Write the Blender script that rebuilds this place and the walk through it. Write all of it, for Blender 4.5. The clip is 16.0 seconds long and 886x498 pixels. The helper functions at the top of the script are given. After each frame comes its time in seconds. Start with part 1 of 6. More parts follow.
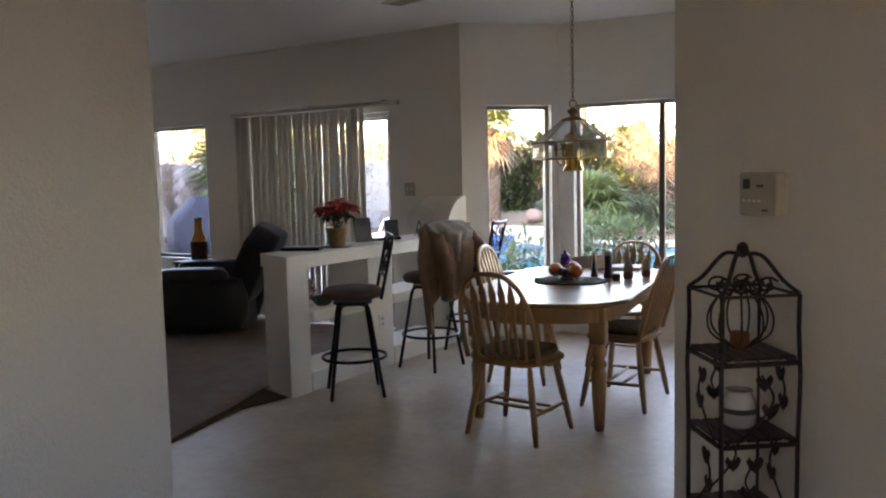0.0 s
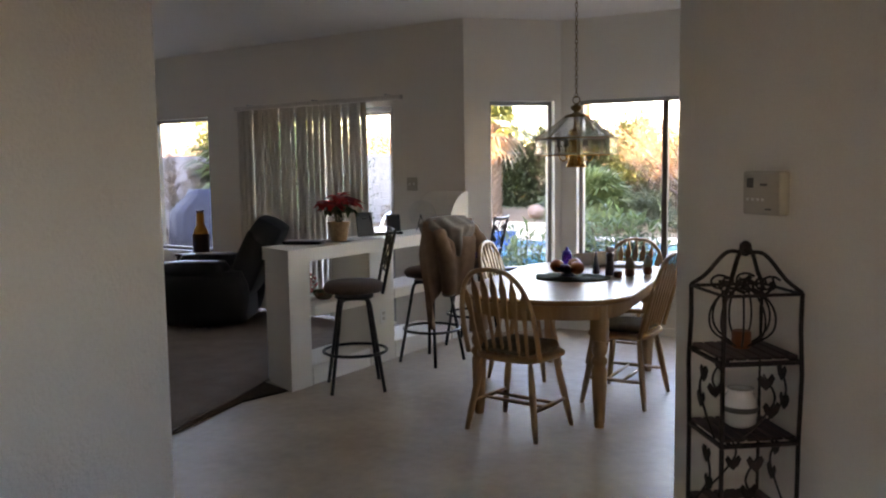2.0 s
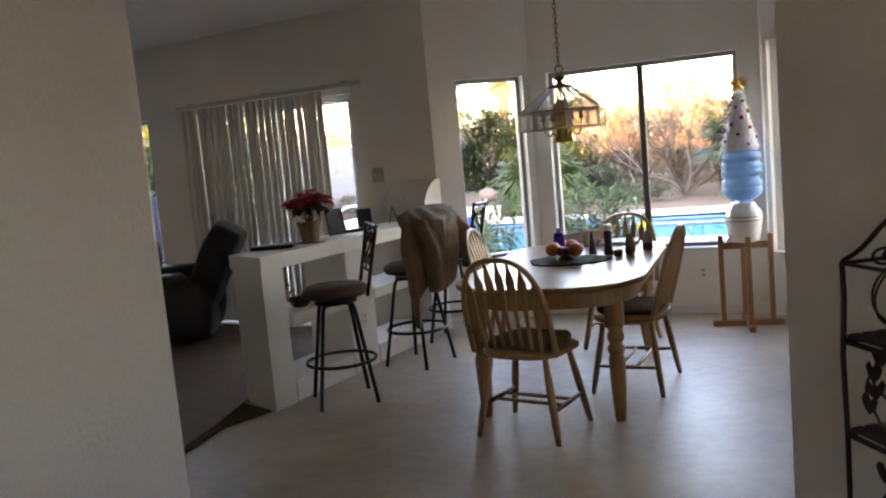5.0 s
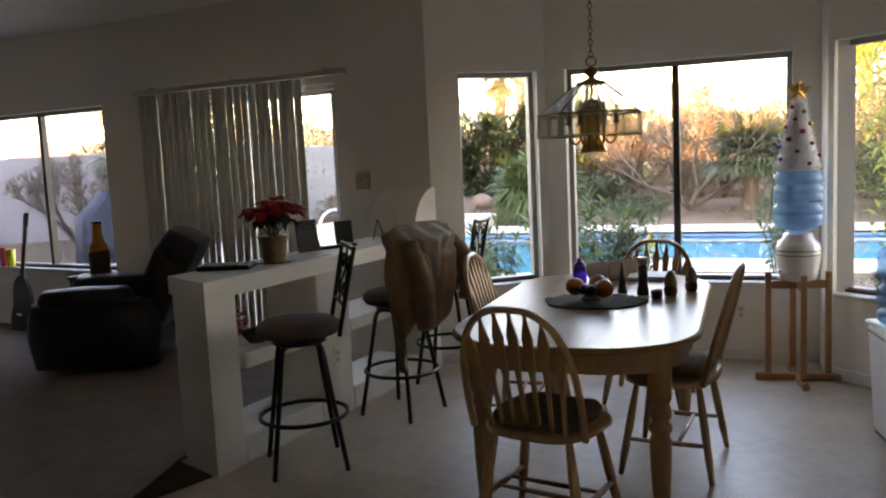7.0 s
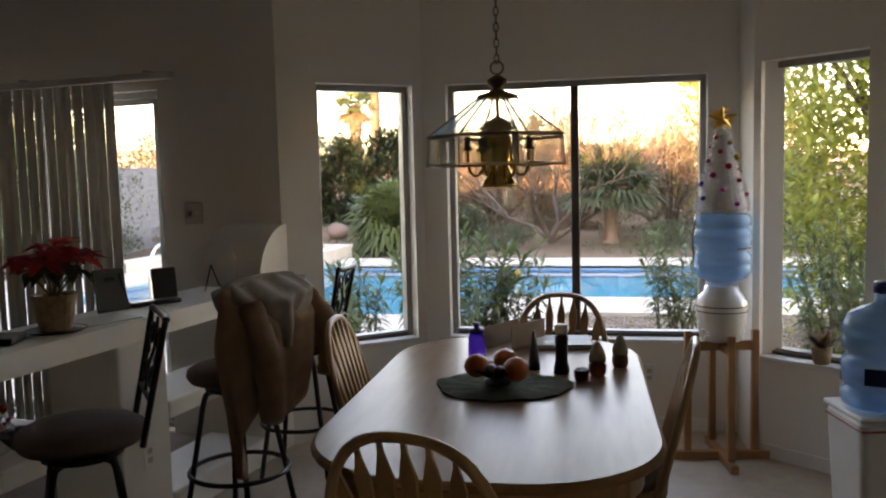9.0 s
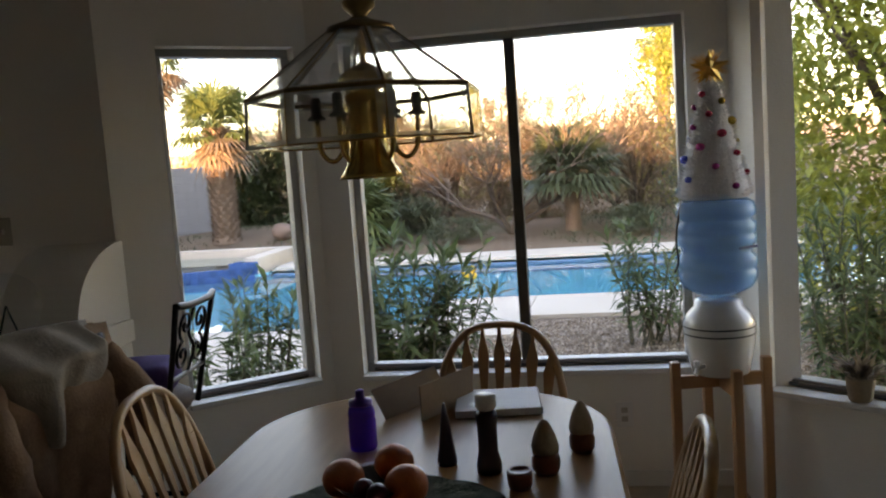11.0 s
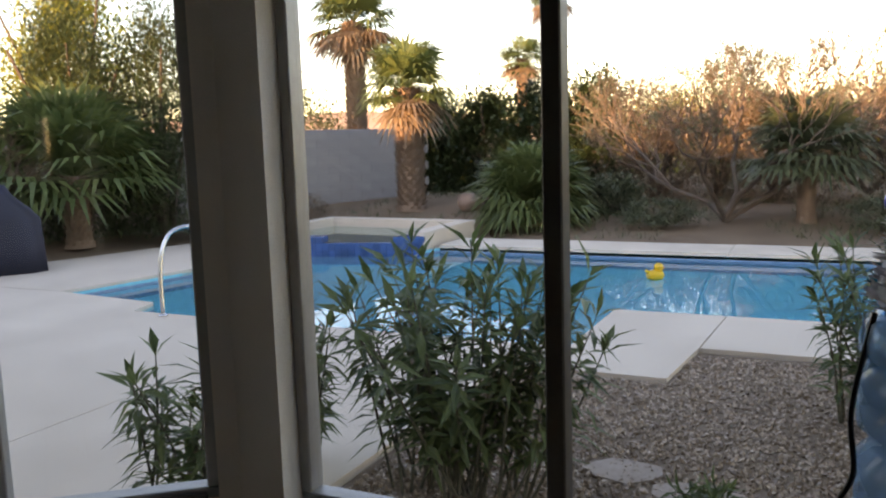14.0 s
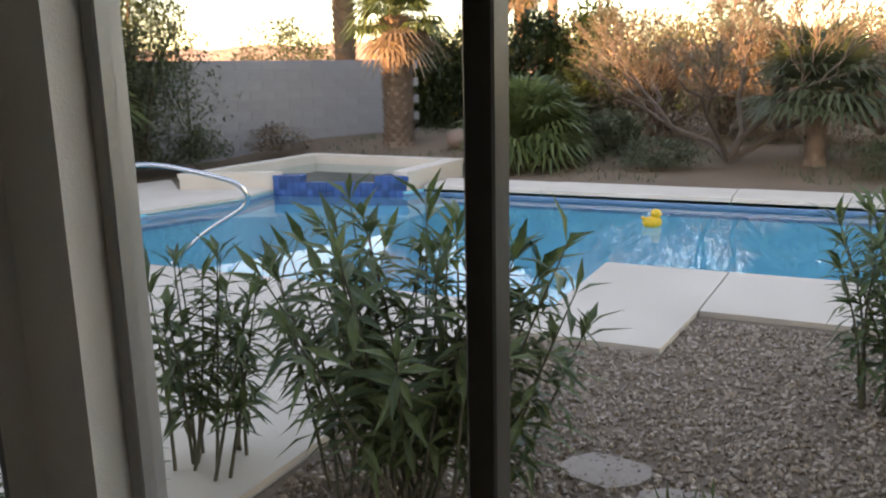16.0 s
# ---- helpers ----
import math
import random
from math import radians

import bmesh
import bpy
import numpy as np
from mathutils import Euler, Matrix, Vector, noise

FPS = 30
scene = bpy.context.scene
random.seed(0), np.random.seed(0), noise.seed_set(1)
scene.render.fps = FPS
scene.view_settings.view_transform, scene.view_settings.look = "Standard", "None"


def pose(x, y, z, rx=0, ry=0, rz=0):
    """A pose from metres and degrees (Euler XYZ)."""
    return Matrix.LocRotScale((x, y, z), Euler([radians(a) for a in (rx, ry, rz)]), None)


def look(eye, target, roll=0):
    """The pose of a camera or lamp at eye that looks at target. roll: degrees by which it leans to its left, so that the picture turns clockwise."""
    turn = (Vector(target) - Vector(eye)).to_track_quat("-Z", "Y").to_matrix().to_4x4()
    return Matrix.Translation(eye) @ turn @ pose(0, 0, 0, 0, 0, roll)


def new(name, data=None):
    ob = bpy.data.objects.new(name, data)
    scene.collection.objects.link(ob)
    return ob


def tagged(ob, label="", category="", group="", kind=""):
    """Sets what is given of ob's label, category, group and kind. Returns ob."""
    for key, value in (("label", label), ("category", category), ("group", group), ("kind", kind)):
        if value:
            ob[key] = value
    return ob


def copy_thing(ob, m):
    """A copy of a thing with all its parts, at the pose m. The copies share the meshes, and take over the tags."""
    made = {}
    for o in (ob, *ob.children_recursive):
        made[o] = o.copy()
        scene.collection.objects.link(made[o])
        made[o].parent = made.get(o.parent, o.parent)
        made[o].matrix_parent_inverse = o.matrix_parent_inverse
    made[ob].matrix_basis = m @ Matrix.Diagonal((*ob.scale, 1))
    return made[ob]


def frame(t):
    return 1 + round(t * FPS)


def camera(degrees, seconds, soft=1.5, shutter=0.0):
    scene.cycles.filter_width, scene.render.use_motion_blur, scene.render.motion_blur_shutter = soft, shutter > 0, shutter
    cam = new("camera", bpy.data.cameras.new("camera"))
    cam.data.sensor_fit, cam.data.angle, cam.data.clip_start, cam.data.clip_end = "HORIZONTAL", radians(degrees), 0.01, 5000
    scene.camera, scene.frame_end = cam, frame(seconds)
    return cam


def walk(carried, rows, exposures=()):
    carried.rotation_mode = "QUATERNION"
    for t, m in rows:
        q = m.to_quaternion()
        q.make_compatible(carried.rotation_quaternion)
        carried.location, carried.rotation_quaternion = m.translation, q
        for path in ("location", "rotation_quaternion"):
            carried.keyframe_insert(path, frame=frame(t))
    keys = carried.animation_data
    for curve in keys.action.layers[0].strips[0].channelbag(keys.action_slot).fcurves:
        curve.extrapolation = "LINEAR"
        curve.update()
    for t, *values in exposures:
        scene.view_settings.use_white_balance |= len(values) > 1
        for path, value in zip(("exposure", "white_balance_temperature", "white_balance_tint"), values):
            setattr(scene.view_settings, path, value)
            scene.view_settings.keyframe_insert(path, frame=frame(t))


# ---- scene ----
cam = camera(56.8, 16.0, soft=2.1)
EXPOSURES = [(0, 5.22, 8600, 40), (3.5, 5.22, 8600, 40), (4, 5.3, 8600, 40), (6.5, 4.75, 9200, 38), (7, 4.57, 9400, 38), (9, 4.1, 9900, 39), (9.5, 4.1, 9900, 38), (12, 3.25, 9100, 34), (12.5, 3.2, 9000, 34), (13, 2.85, 9000, 35), (14, 2.75, 9300, 35), (14.5, 2.78, 9600, 34), (15, 2.93, 9900, 33), (15.5, 2.9, 9800, 33), (16, 2.92, 9700, 34)]
PATH = [
    (0, (1.489, -7.061, 1.464), (0.591, -5.284, 1.281), -1.4),
    (0.5, (1.487, -7.062, 1.465), (0.574, -5.291, 1.29), -1.2),
    (1, (1.486, -7.054, 1.466), (0.569, -5.285, 1.293), -1.0),
    (1.5, (1.486, -7.052, 1.465), (0.578, -5.279, 1.284), -0.9),
    (2, (1.486, -7.061, 1.465), (0.585, -5.286, 1.27), -0.8),
    (2.5, (1.485, -7.065, 1.464), (0.589, -5.288, 1.257), -0.9),
    (3, (1.483, -7.055, 1.465), (0.584, -5.28, 1.253), -1.3),
    (3.5, (1.455, -7.051, 1.455), (0.56, -5.277, 1.226), -1.4),
    (4, (1.323, -7.005, 1.451), (0.462, -5.22, 1.185), -3.5),
    (6.3, (0.777, -6.278, 1.465), (0.085, -4.412, 1.266), -3.6),
    (6.5, (0.736, -6.177, 1.475), (0.056, -4.308, 1.262), -3.4),
    (7, (0.639, -5.838, 1.482), (-0.114, -3.998, 1.255), -2.7),
    (7.5, (0.473, -5.508, 1.481), (-0.254, -3.655, 1.279), -0.8),
    (8, (0.424, -5.223, 1.51), (-0.122, -3.307, 1.33), -2.5),
    (8.5, (0.366, -5.024, 1.486), (-0.172, -3.108, 1.294), -1.1),
    (9, (0.226, -4.84, 1.506), (-0.184, -2.89, 1.33), -1.4),
    (9.5, (0.123, -4.618, 1.494), (-0.212, -2.655, 1.314), -3.7),
    (9.7, (0.055, -4.511, 1.494), (-0.243, -2.541, 1.312), -4.1),
    (11.8, (0.369, -3.049, 1.47), (-0.044, -1.106, 1.234), -3.2),
    (12, (0.364, -2.925, 1.487), (-0.075, -0.989, 1.241), -2.9),
    (12.5, (0.435, -2.621, 1.482), (-0.062, -0.698, 1.243), -4.0),
    (13, (0.536, -2.338, 1.481), (-0.282, -0.53, 1.231), -1.7),
    (13.5, (0.539, -2.022, 1.529), (-0.295, -0.221, 1.278), 0.3),
    (14, (0.587, -1.731, 1.539), (-0.274, 0.055, 1.278), -1.8),
    (14.5, (0.564, -1.439, 1.519), (-0.429, 0.247, 1.109), -1.9),
    (15, (0.502, -1.2, 1.513), (-0.373, 0.54, 1.059), -3.0),
    (15.5, (0.502, -1.055, 1.566), (-0.277, 0.735, 1.135), -2.8),
    (16, (0.451, -0.985, 1.522), (-0.398, 0.777, 1.105), -1.2),
]
walk(cam, [(t, look(e, g, r)) for t, e, g, r in PATH], exposures=EXPOSURES)

# ---- world and sun ----
world = bpy.data.worlds.new("sky")
scene.world = world
world.use_nodes = True
wn = world.node_tree.nodes
sky = wn.new("ShaderNodeTexSky")
sky.sky_type = "NISHITA"
sky.sun_disc = False
sky.sun_elevation = radians(9)
sky.sun_rotation = radians(200)
sky.dust_density = 0.3
sky.ozone_density = 2.0
world.node_tree.links.new(sky.outputs[0], wn["Background"].inputs[0])
wn["Background"].inputs[1].default_value = 0.15
sun_data = bpy.data.lights.new("sun", "SUN")
sun_data.energy = 3.0
sun_data.angle = radians(0.6)
sun_data.color = (1.0, 0.72, 0.42)
sun = new("sun", sun_data)
sun.matrix_world = look((-7.5, -20.6, 3.71), (0, 0, 0.24))


# ---- materials ----
def mat(name, col, rough=0.6, metal=0.0, var=0.12, scale=6.0, fine=60.0, bump=0.1, col2=None, spec=0.5, trans=0.0,
        stretch=(1, 1, 1), coat=0.0, per_object=0.0, subsurf=0.0, fine_mix=0.35):
    m = bpy.data.materials.new(name)
    m.use_nodes = True
    nt = m.node_tree
    nd, ln = nt.nodes, nt.links
    b = nd["Principled BSDF"]
    b.inputs["Roughness"].default_value = rough
    b.inputs["Metallic"].default_value = metal
    b.inputs["Specular IOR Level"].default_value = spec
    b.inputs["Transmission Weight"].default_value = trans
    b.inputs["Coat Weight"].default_value = coat
    b.inputs["Subsurface Weight"].default_value = subsurf
    tc = nd.new("ShaderNodeTexCoord")
    mp = nd.new("ShaderNodeMapping")
    mp.inputs["Scale"].default_value = stretch
    ln.new(tc.outputs["Object"], mp.inputs[0])
    n1 = nd.new("ShaderNodeTexNoise")
    n1.inputs["Scale"].default_value = scale
    n1.inputs["Detail"].default_value = 5
    n2 = nd.new("ShaderNodeTexNoise")
    n2.inputs["Scale"].default_value = fine
    n2.inputs["Detail"].default_value = 4
    ln.new(mp.outputs[0], n1.inputs[0])
    ln.new(mp.outputs[0], n2.inputs[0])
    mixf = nd.new("ShaderNodeMix")
    mixf.inputs[0].default_value = fine_mix
    ln.new(n1.outputs[0], mixf.inputs[2])
    ln.new(n2.outputs[0], mixf.inputs[3])
    ramp = nd.new("ShaderNodeValToRGB")
    ramp.color_ramp.elements[0].position = 0.3
    ramp.color_ramp.elements[1].position = 0.7
    c2 = col2 or tuple(min(1, c * (1 + var)) for c in col)
    c1 = tuple(c * (1 - var) for c in col) if not col2 else col
    ramp.color_ramp.elements[0].color = (*c1, 1)
    ramp.color_ramp.elements[1].color = (*c2, 1)
    ln.new(mixf.outputs[0], ramp.inputs[0])
    out = ramp.outputs[0]
    if per_object:
        oi = nd.new("ShaderNodeObjectInfo")
        mr = nd.new("ShaderNodeMapRange")
        mr.inputs[3].default_value = 1 - per_object
        mr.inputs[4].default_value = 1 + per_object
        ln.new(oi.outputs["Random"], mr.inputs[0])
        hs = nd.new("ShaderNodeHueSaturation")
        ln.new(mr.outputs[0], hs.inputs["Value"])
        ln.new(out, hs.inputs["Color"])
        out = hs.outputs[0]
    ln.new(out, b.inputs["Base Color"])
    if bump:
        bp = nd.new("ShaderNodeBump")
        bp.inputs["Strength"].default_value = min(1.0, bump)
        bp.inputs["Distance"].default_value = 0.01
        ln.new(mixf.outputs[0], bp.inputs["Height"])
        ln.new(bp.outputs[0], b.inputs["Normal"])
    return m


def leafy(name, col, col2, back=0.35):
    """Foliage: each leaf its own tone, some light passing through."""
    m = bpy.data.materials.new(name)
    m.use_nodes = True
    nd, ln = m.node_tree.nodes, m.node_tree.links
    b = nd["Principled BSDF"]
    b.inputs["Roughness"].default_value = 0.45
    geo = nd.new("ShaderNodeNewGeometry")
    ramp = nd.new("ShaderNodeValToRGB")
    ramp.color_ramp.elements[0].color = (*col, 1)
    ramp.color_ramp.elements[1].color = (*col2, 1)
    ln.new(geo.outputs["Random Per Island"], ramp.inputs[0])
    ln.new(ramp.outputs[0], b.inputs["Base Color"])
    tr = nd.new("ShaderNodeBsdfTranslucent")
    ln.new(ramp.outputs[0], tr.inputs[0])
    mx = nd.new("ShaderNodeMixShader")
    mx.inputs[0].default_value = back
    ln.new(b.outputs[0], mx.inputs[1])
    ln.new(tr.outputs[0], mx.inputs[2])
    ln.new(mx.outputs[0], nd["Material Output"].inputs[0])
    return m


def pane_mat(name, tint=(1, 1, 1), gloss=0.02):
    m = bpy.data.materials.new(name)
    m.use_nodes = True
    nd, ln = m.node_tree.nodes, m.node_tree.links
    nd.remove(nd["Principled BSDF"])
    tp = nd.new("ShaderNodeBsdfTransparent")
    tp.inputs[0].default_value = (*tint, 1)
    gl = nd.new("ShaderNodeBsdfGlossy")
    gl.inputs["Roughness"].default_value = 0.02
    lw = nd.new("ShaderNodeLayerWeight")
    pw = nd.new("ShaderNodeMath")
    pw.operation = "POWER"
    pw.inputs[1].default_value = 5
    ln.new(lw.outputs["Facing"], pw.inputs[0])
    ad = nd.new("ShaderNodeMath")
    ad.operation = "MULTIPLY_ADD"
    ad.inputs[1].default_value = 0.9
    ad.inputs[2].default_value = gloss
    ln.new(pw.outputs[0], ad.inputs[0])
    mx = nd.new("ShaderNodeMixShader")
    ln.new(ad.outputs[0], mx.inputs[0])
    ln.new(tp.outputs[0], mx.inputs[1])
    ln.new(gl.outputs[0], mx.inputs[2])
    ln.new(mx.outputs[0], nd["Material Output"].inputs[0])
    return m


def bottle_plastic(name, col):
    m = bpy.data.materials.new(name)
    m.use_nodes = True
    nd, ln = m.node_tree.nodes, m.node_tree.links
    b = nd["Principled BSDF"]
    b.inputs["Base Color"].default_value = (*col, 1)
    b.inputs["Roughness"].default_value = 0.12
    tp = nd.new("ShaderNodeBsdfTransparent")
    tp.inputs[0].default_value = (*[min(1, c * 1.25 + 0.12) for c in col], 1)
    mx = nd.new("ShaderNodeMixShader")
    mx.inputs[0].default_value = 0.6
    ln.new(b.outputs[0], mx.inputs[1])
    ln.new(tp.outputs[0], mx.inputs[2])
    ln.new(mx.outputs[0], nd["Material Output"].inputs[0])
    return m


M = {}
M["wall"] = mat("wall_paint", (0.80, 0.75, 0.67), 0.55, var=0.03, scale=1.5, fine=170, bump=0.22, fine_mix=0.75)
# glossier wall paint; the bluish cast of hall daylight is put into its colour
M["wall_gloss_cool"] = mat("cool_lit_wall_paint", (0.68, 0.70, 0.71), 0.36, var=0.03, scale=1.5, fine=110, bump=0.3, fine_mix=0.8)
M["ceiling"] = mat("ceiling_paint", (0.82, 0.80, 0.76), 0.8, var=0.03, scale=2, fine=120, bump=0.3, fine_mix=0.7)
M["trim"] = mat("white_trim", (0.75, 0.73, 0.68), 0.45, var=0.04, scale=4, fine=90, bump=0.05)
M["vinyl"] = mat("vinyl_floor", (0.37, 0.285, 0.205), 0.45, col2=(0.57, 0.465, 0.345), scale=2.2, fine=14, bump=0.05)
M["carpet"] = mat("carpet_pile", (0.20, 0.155, 0.13), 0.95, col2=(0.36, 0.29, 0.245), scale=5, fine=220, bump=0.9, fine_mix=0.6, spec=0.1)
M["carpet_edge"] = mat("carpet_edge", (0.10, 0.065, 0.04), 0.9, var=0.3, scale=20, fine=200, bump=0.6, spec=0.1)
M["alu"] = mat("mill_aluminium", (0.36, 0.35, 0.33), 0.45, metal=0.4, var=0.1, scale=5, fine=80, bump=0.03)
M["alu_dark"] = mat("bronze_aluminium", (0.10, 0.09, 0.075), 0.45, metal=0.4, var=0.15, scale=8, fine=60, bump=0.04)
M["glass"] = pane_mat("window_glass", (0.97, 0.98, 0.98))
M["lamp_glass"] = pane_mat("bevelled_glass", (0.96, 0.97, 0.97), 0.10)
# pale mix for the bevels: the sky they would refract is painted in
M["bevel"] = bottle_plastic("bevel_glint", (0.72, 0.78, 0.78))
M["screen"] = pane_mat("insect_screen", (0.74, 0.75, 0.78), 0.0)
M["oak"] = mat("golden_oak", (0.30, 0.15, 0.06), 0.4, col2=(0.46, 0.26, 0.12), scale=5, fine=40, bump=0.08, stretch=(1, 1, 0.15), coat=0.2)
M["oak_top"] = mat("oak_table_top", (0.24, 0.12, 0.052), 0.30, col2=(0.38, 0.21, 0.10), scale=6, fine=40, bump=0.02, stretch=(1, 0.12, 1), spec=0.10)
M["oak_stand"] = mat("oak_stand", (0.32, 0.14, 0.05), 0.45, col2=(0.45, 0.22, 0.09), scale=6, fine=40, bump=0.08, stretch=(1, 1, 0.15))
M["iron"] = mat("black_iron", (0.015, 0.012, 0.011), 0.4, metal=0.5, var=0.4, scale=20, fine=120, bump=0.1)
M["rust_iron"] = mat("brown_iron", (0.035, 0.02, 0.014), 0.55, metal=0.5, var=0.5, scale=15, fine=90, bump=0.2)
M["brownseat"] = mat("brown_suede", (0.085, 0.05, 0.035), 0.75, var=0.25, scale=9, fine=120, bump=0.2)
M["cushion"] = mat("plaid_cushion", (0.10, 0.075, 0.045), 0.9, col2=(0.20, 0.15, 0.09), scale=18, fine=150, bump=0.4, stretch=(1, 3, 1))
M["leather"] = mat("black_leather", (0.008, 0.007, 0.008), 0.48, var=0.3, scale=7, fine=90, bump=0.25)
M["blind"] = mat("blind_vane", (0.62, 0.57, 0.50), 0.6, var=0.05, scale=3, fine=60, bump=0.05, stretch=(1, 1, 0.1))
nt_b = M["blind"].node_tree
tr_b = nt_b.nodes.new("ShaderNodeBsdfTranslucent")
tr_b.inputs[0].default_value = (0.62, 0.57, 0.50, 1)
mx_b = nt_b.nodes.new("ShaderNodeMixShader")
mx_b.inputs[0].default_value = 0.10
nt_b.links.new(nt_b.nodes["Principled BSDF"].outputs[0], mx_b.inputs[1])
nt_b.links.new(tr_b.outputs[0], mx_b.inputs[2])
nt_b.links.new(mx_b.outputs[0], nt_b.nodes["Material Output"].inputs[0])
M["brass"] = mat("polished_brass", (0.62, 0.40, 0.13), 0.22, metal=1.0, var=0.15, scale=12, fine=80, bump=0.03)
M["brass_dark"] = mat("aged_brass", (0.22, 0.15, 0.07), 0.35, metal=0.9, var=0.25, scale=15, fine=80, bump=0.05)
M["concrete"] = mat("deck_concrete", (0.53, 0.44, 0.35), 0.85, col2=(0.68, 0.575, 0.465), scale=1.3, fine=40, bump=0.25, spec=0.2)
M["coping"] = mat("coping", (0.55, 0.47, 0.38), 0.8, col2=(0.68, 0.59, 0.48), scale=2.5, fine=40, bump=0.2, spec=0.2)
M["dirt"] = mat("desert_dirt", (0.13, 0.09, 0.06), 0.95, col2=(0.27, 0.19, 0.13), scale=0.8, fine=18, bump=0.6, spec=0.1, fine_mix=0.5)
M["gravel"] = mat("gravel_bed", (0.12, 0.082, 0.056), 0.95, col2=(0.27, 0.2, 0.145), scale=14, fine=60, bump=0.9, spec=0.1, fine_mix=0.5)
M["plaster"] = mat("pool_plaster", (0.05, 0.47, 0.57), 0.7, col2=(0.10, 0.58, 0.67), scale=1.0, fine=20, bump=0.05)
M["bluetile"] = mat("blue_tile", (0.012, 0.055, 0.17), 0.25, col2=(0.03, 0.12, 0.29), scale=9, fine=40, bump=0.03, per_object=0.35)
M["block"] = mat("grey_block", (0.26, 0.245, 0.24), 0.9, col2=(0.36, 0.34, 0.33), scale=3, fine=50, bump=0.4, spec=0.1, per_object=0.04)
M["bark"] = mat("bark", (0.055, 0.038, 0.028), 0.9, col2=(0.13, 0.095, 0.07), scale=12, fine=60, bump=0.7, stretch=(1, 1, 0.3))
M["palmbark"] = mat("palm_bark", (0.14, 0.085, 0.055), 0.95, col2=(0.28, 0.19, 0.13), scale=10, fine=50, bump=0.8)
M["twig"] = mat("dry_twigs", (0.11, 0.078, 0.055), 0.9, col2=(0.23, 0.165, 0.12), scale=8, fine=40, bump=0.3)
M["stem"] = mat("green_stem", (0.10, 0.09, 0.055), 0.7, var=0.3, scale=10, fine=60, bump=0.2)
M["oleander"] = leafy("oleander_leaf", (0.045, 0.08, 0.028), (0.16, 0.21, 0.08))
M["shrubleaf"] = leafy("shrub_leaf", (0.04, 0.062, 0.026), (0.11, 0.145, 0.06))
M["hedge"] = leafy("hedge_leaf", (0.018, 0.038, 0.014), (0.055, 0.085, 0.03))
# bright yellow-green stands in for sunlight that the roof keeps off these leaves
M["lime_sunlit"] = leafy("sunlit_lime_leaf", (0.20, 0.24, 0.045), (0.48, 0.47, 0.11), 0.5)
M["frond"] = leafy("palm_frond", (0.055, 0.09, 0.028), (0.15, 0.19, 0.065))
M["greyfrond"] = leafy("grey_frond", (0.06, 0.085, 0.04), (0.13, 0.16, 0.085))
M["dryleaf"] = leafy("dry_leaf", (0.16, 0.11, 0.07), (0.32, 0.23, 0.15))
M["sage"] = leafy("sage_leaf", (0.06, 0.085, 0.045), (0.15, 0.18, 0.10))
M["bbq"] = mat("vinyl_cover", (0.012, 0.015, 0.03), 0.68, var=0.3, scale=3, fine=30, bump=0.3)
M["white"] = mat("white_plastic", (0.72, 0.70, 0.66), 0.4, var=0.04, scale=5, fine=60, bump=0.03)
M["ceramic"] = mat("white_ceramic", (0.70, 0.66, 0.60), 0.15, var=0.04, scale=8, fine=60, bump=0.01, coat=0.5)
M["steel"] = mat("stainless", (0.6, 0.6, 0.6), 0.22, metal=1.0, var=0.05, scale=10, fine=90, bump=0.02)


# ---- mesh helpers ----
ID = Matrix.Identity(4)


def rot(a, axis="Z"):
    return Matrix.Rotation(radians(a), 4, axis)


def T(x, y, z):
    return Matrix.Translation((x, y, z))


def put_mesh(name, bm, material, smooth=False):
    bmesh.ops.recalc_face_normals(bm, faces=bm.faces[:])
    me = bpy.data.meshes.new(name)
    bm.to_mesh(me)
    bm.free()
    me.materials.append(material)
    if smooth:
        for p in me.polygons:
            p.use_smooth = True
    return me


def part(name, bm, material, parent=None, label="", smooth=False):
    ob = new(name, put_mesh(name, bm, material, smooth))
    if parent:
        ob.parent = parent
    if label:
        tagged(ob, label)
    return ob


def single(name, bm, material, m=ID, label="", category="", group="", kind="", smooth=False):
    ob = new(name, put_mesh(name, bm, material, smooth))
    ob.matrix_basis = m
    return tagged(ob, label, category, group, kind)


def thing(name, m, label, category, group="", kind=""):
    ob = new(name)
    ob.matrix_basis = m
    ob.empty_display_size = 0.1
    return tagged(ob, label, category, group, kind)


def box(bm, x0, x1, y0, y1, z0, z1, m=ID, bevel=0.0, seg=1):
    r = bmesh.ops.create_cube(bm, size=1.0)
    vs = r["verts"]
    bmesh.ops.transform(bm, matrix=m @ T((x0 + x1) / 2, (y0 + y1) / 2, (z0 + z1) / 2) @ Matrix.Diagonal((x1 - x0, y1 - y0, z1 - z0, 1)), verts=vs)
    if bevel:
        es = list({e for v in vs for e in v.link_edges})
        bmesh.ops.bevel(bm, geom=es, offset=bevel, segments=seg, affect="EDGES", profile=0.5)
    return bm


def B(*a, **k):
    return box(bmesh.new(), *a, **k)


def lathe(bm, prof, n=24, m=ID, cap=True):
    rings = []
    for r, z in prof:
        rings.append([bm.verts.new(m @ Vector((r * math.cos(2 * math.pi * i / n), r * math.sin(2 * math.pi * i / n), z))) for i in range(n)])
    for a, b in zip(rings, rings[1:]):
        for i in range(n):
            bm.faces.new((a[i], a[(i + 1) % n], b[(i + 1) % n], b[i]))
    if cap:
        bm.faces.new(rings[0][::-1])
        bm.faces.new(rings[-1])
    return bm


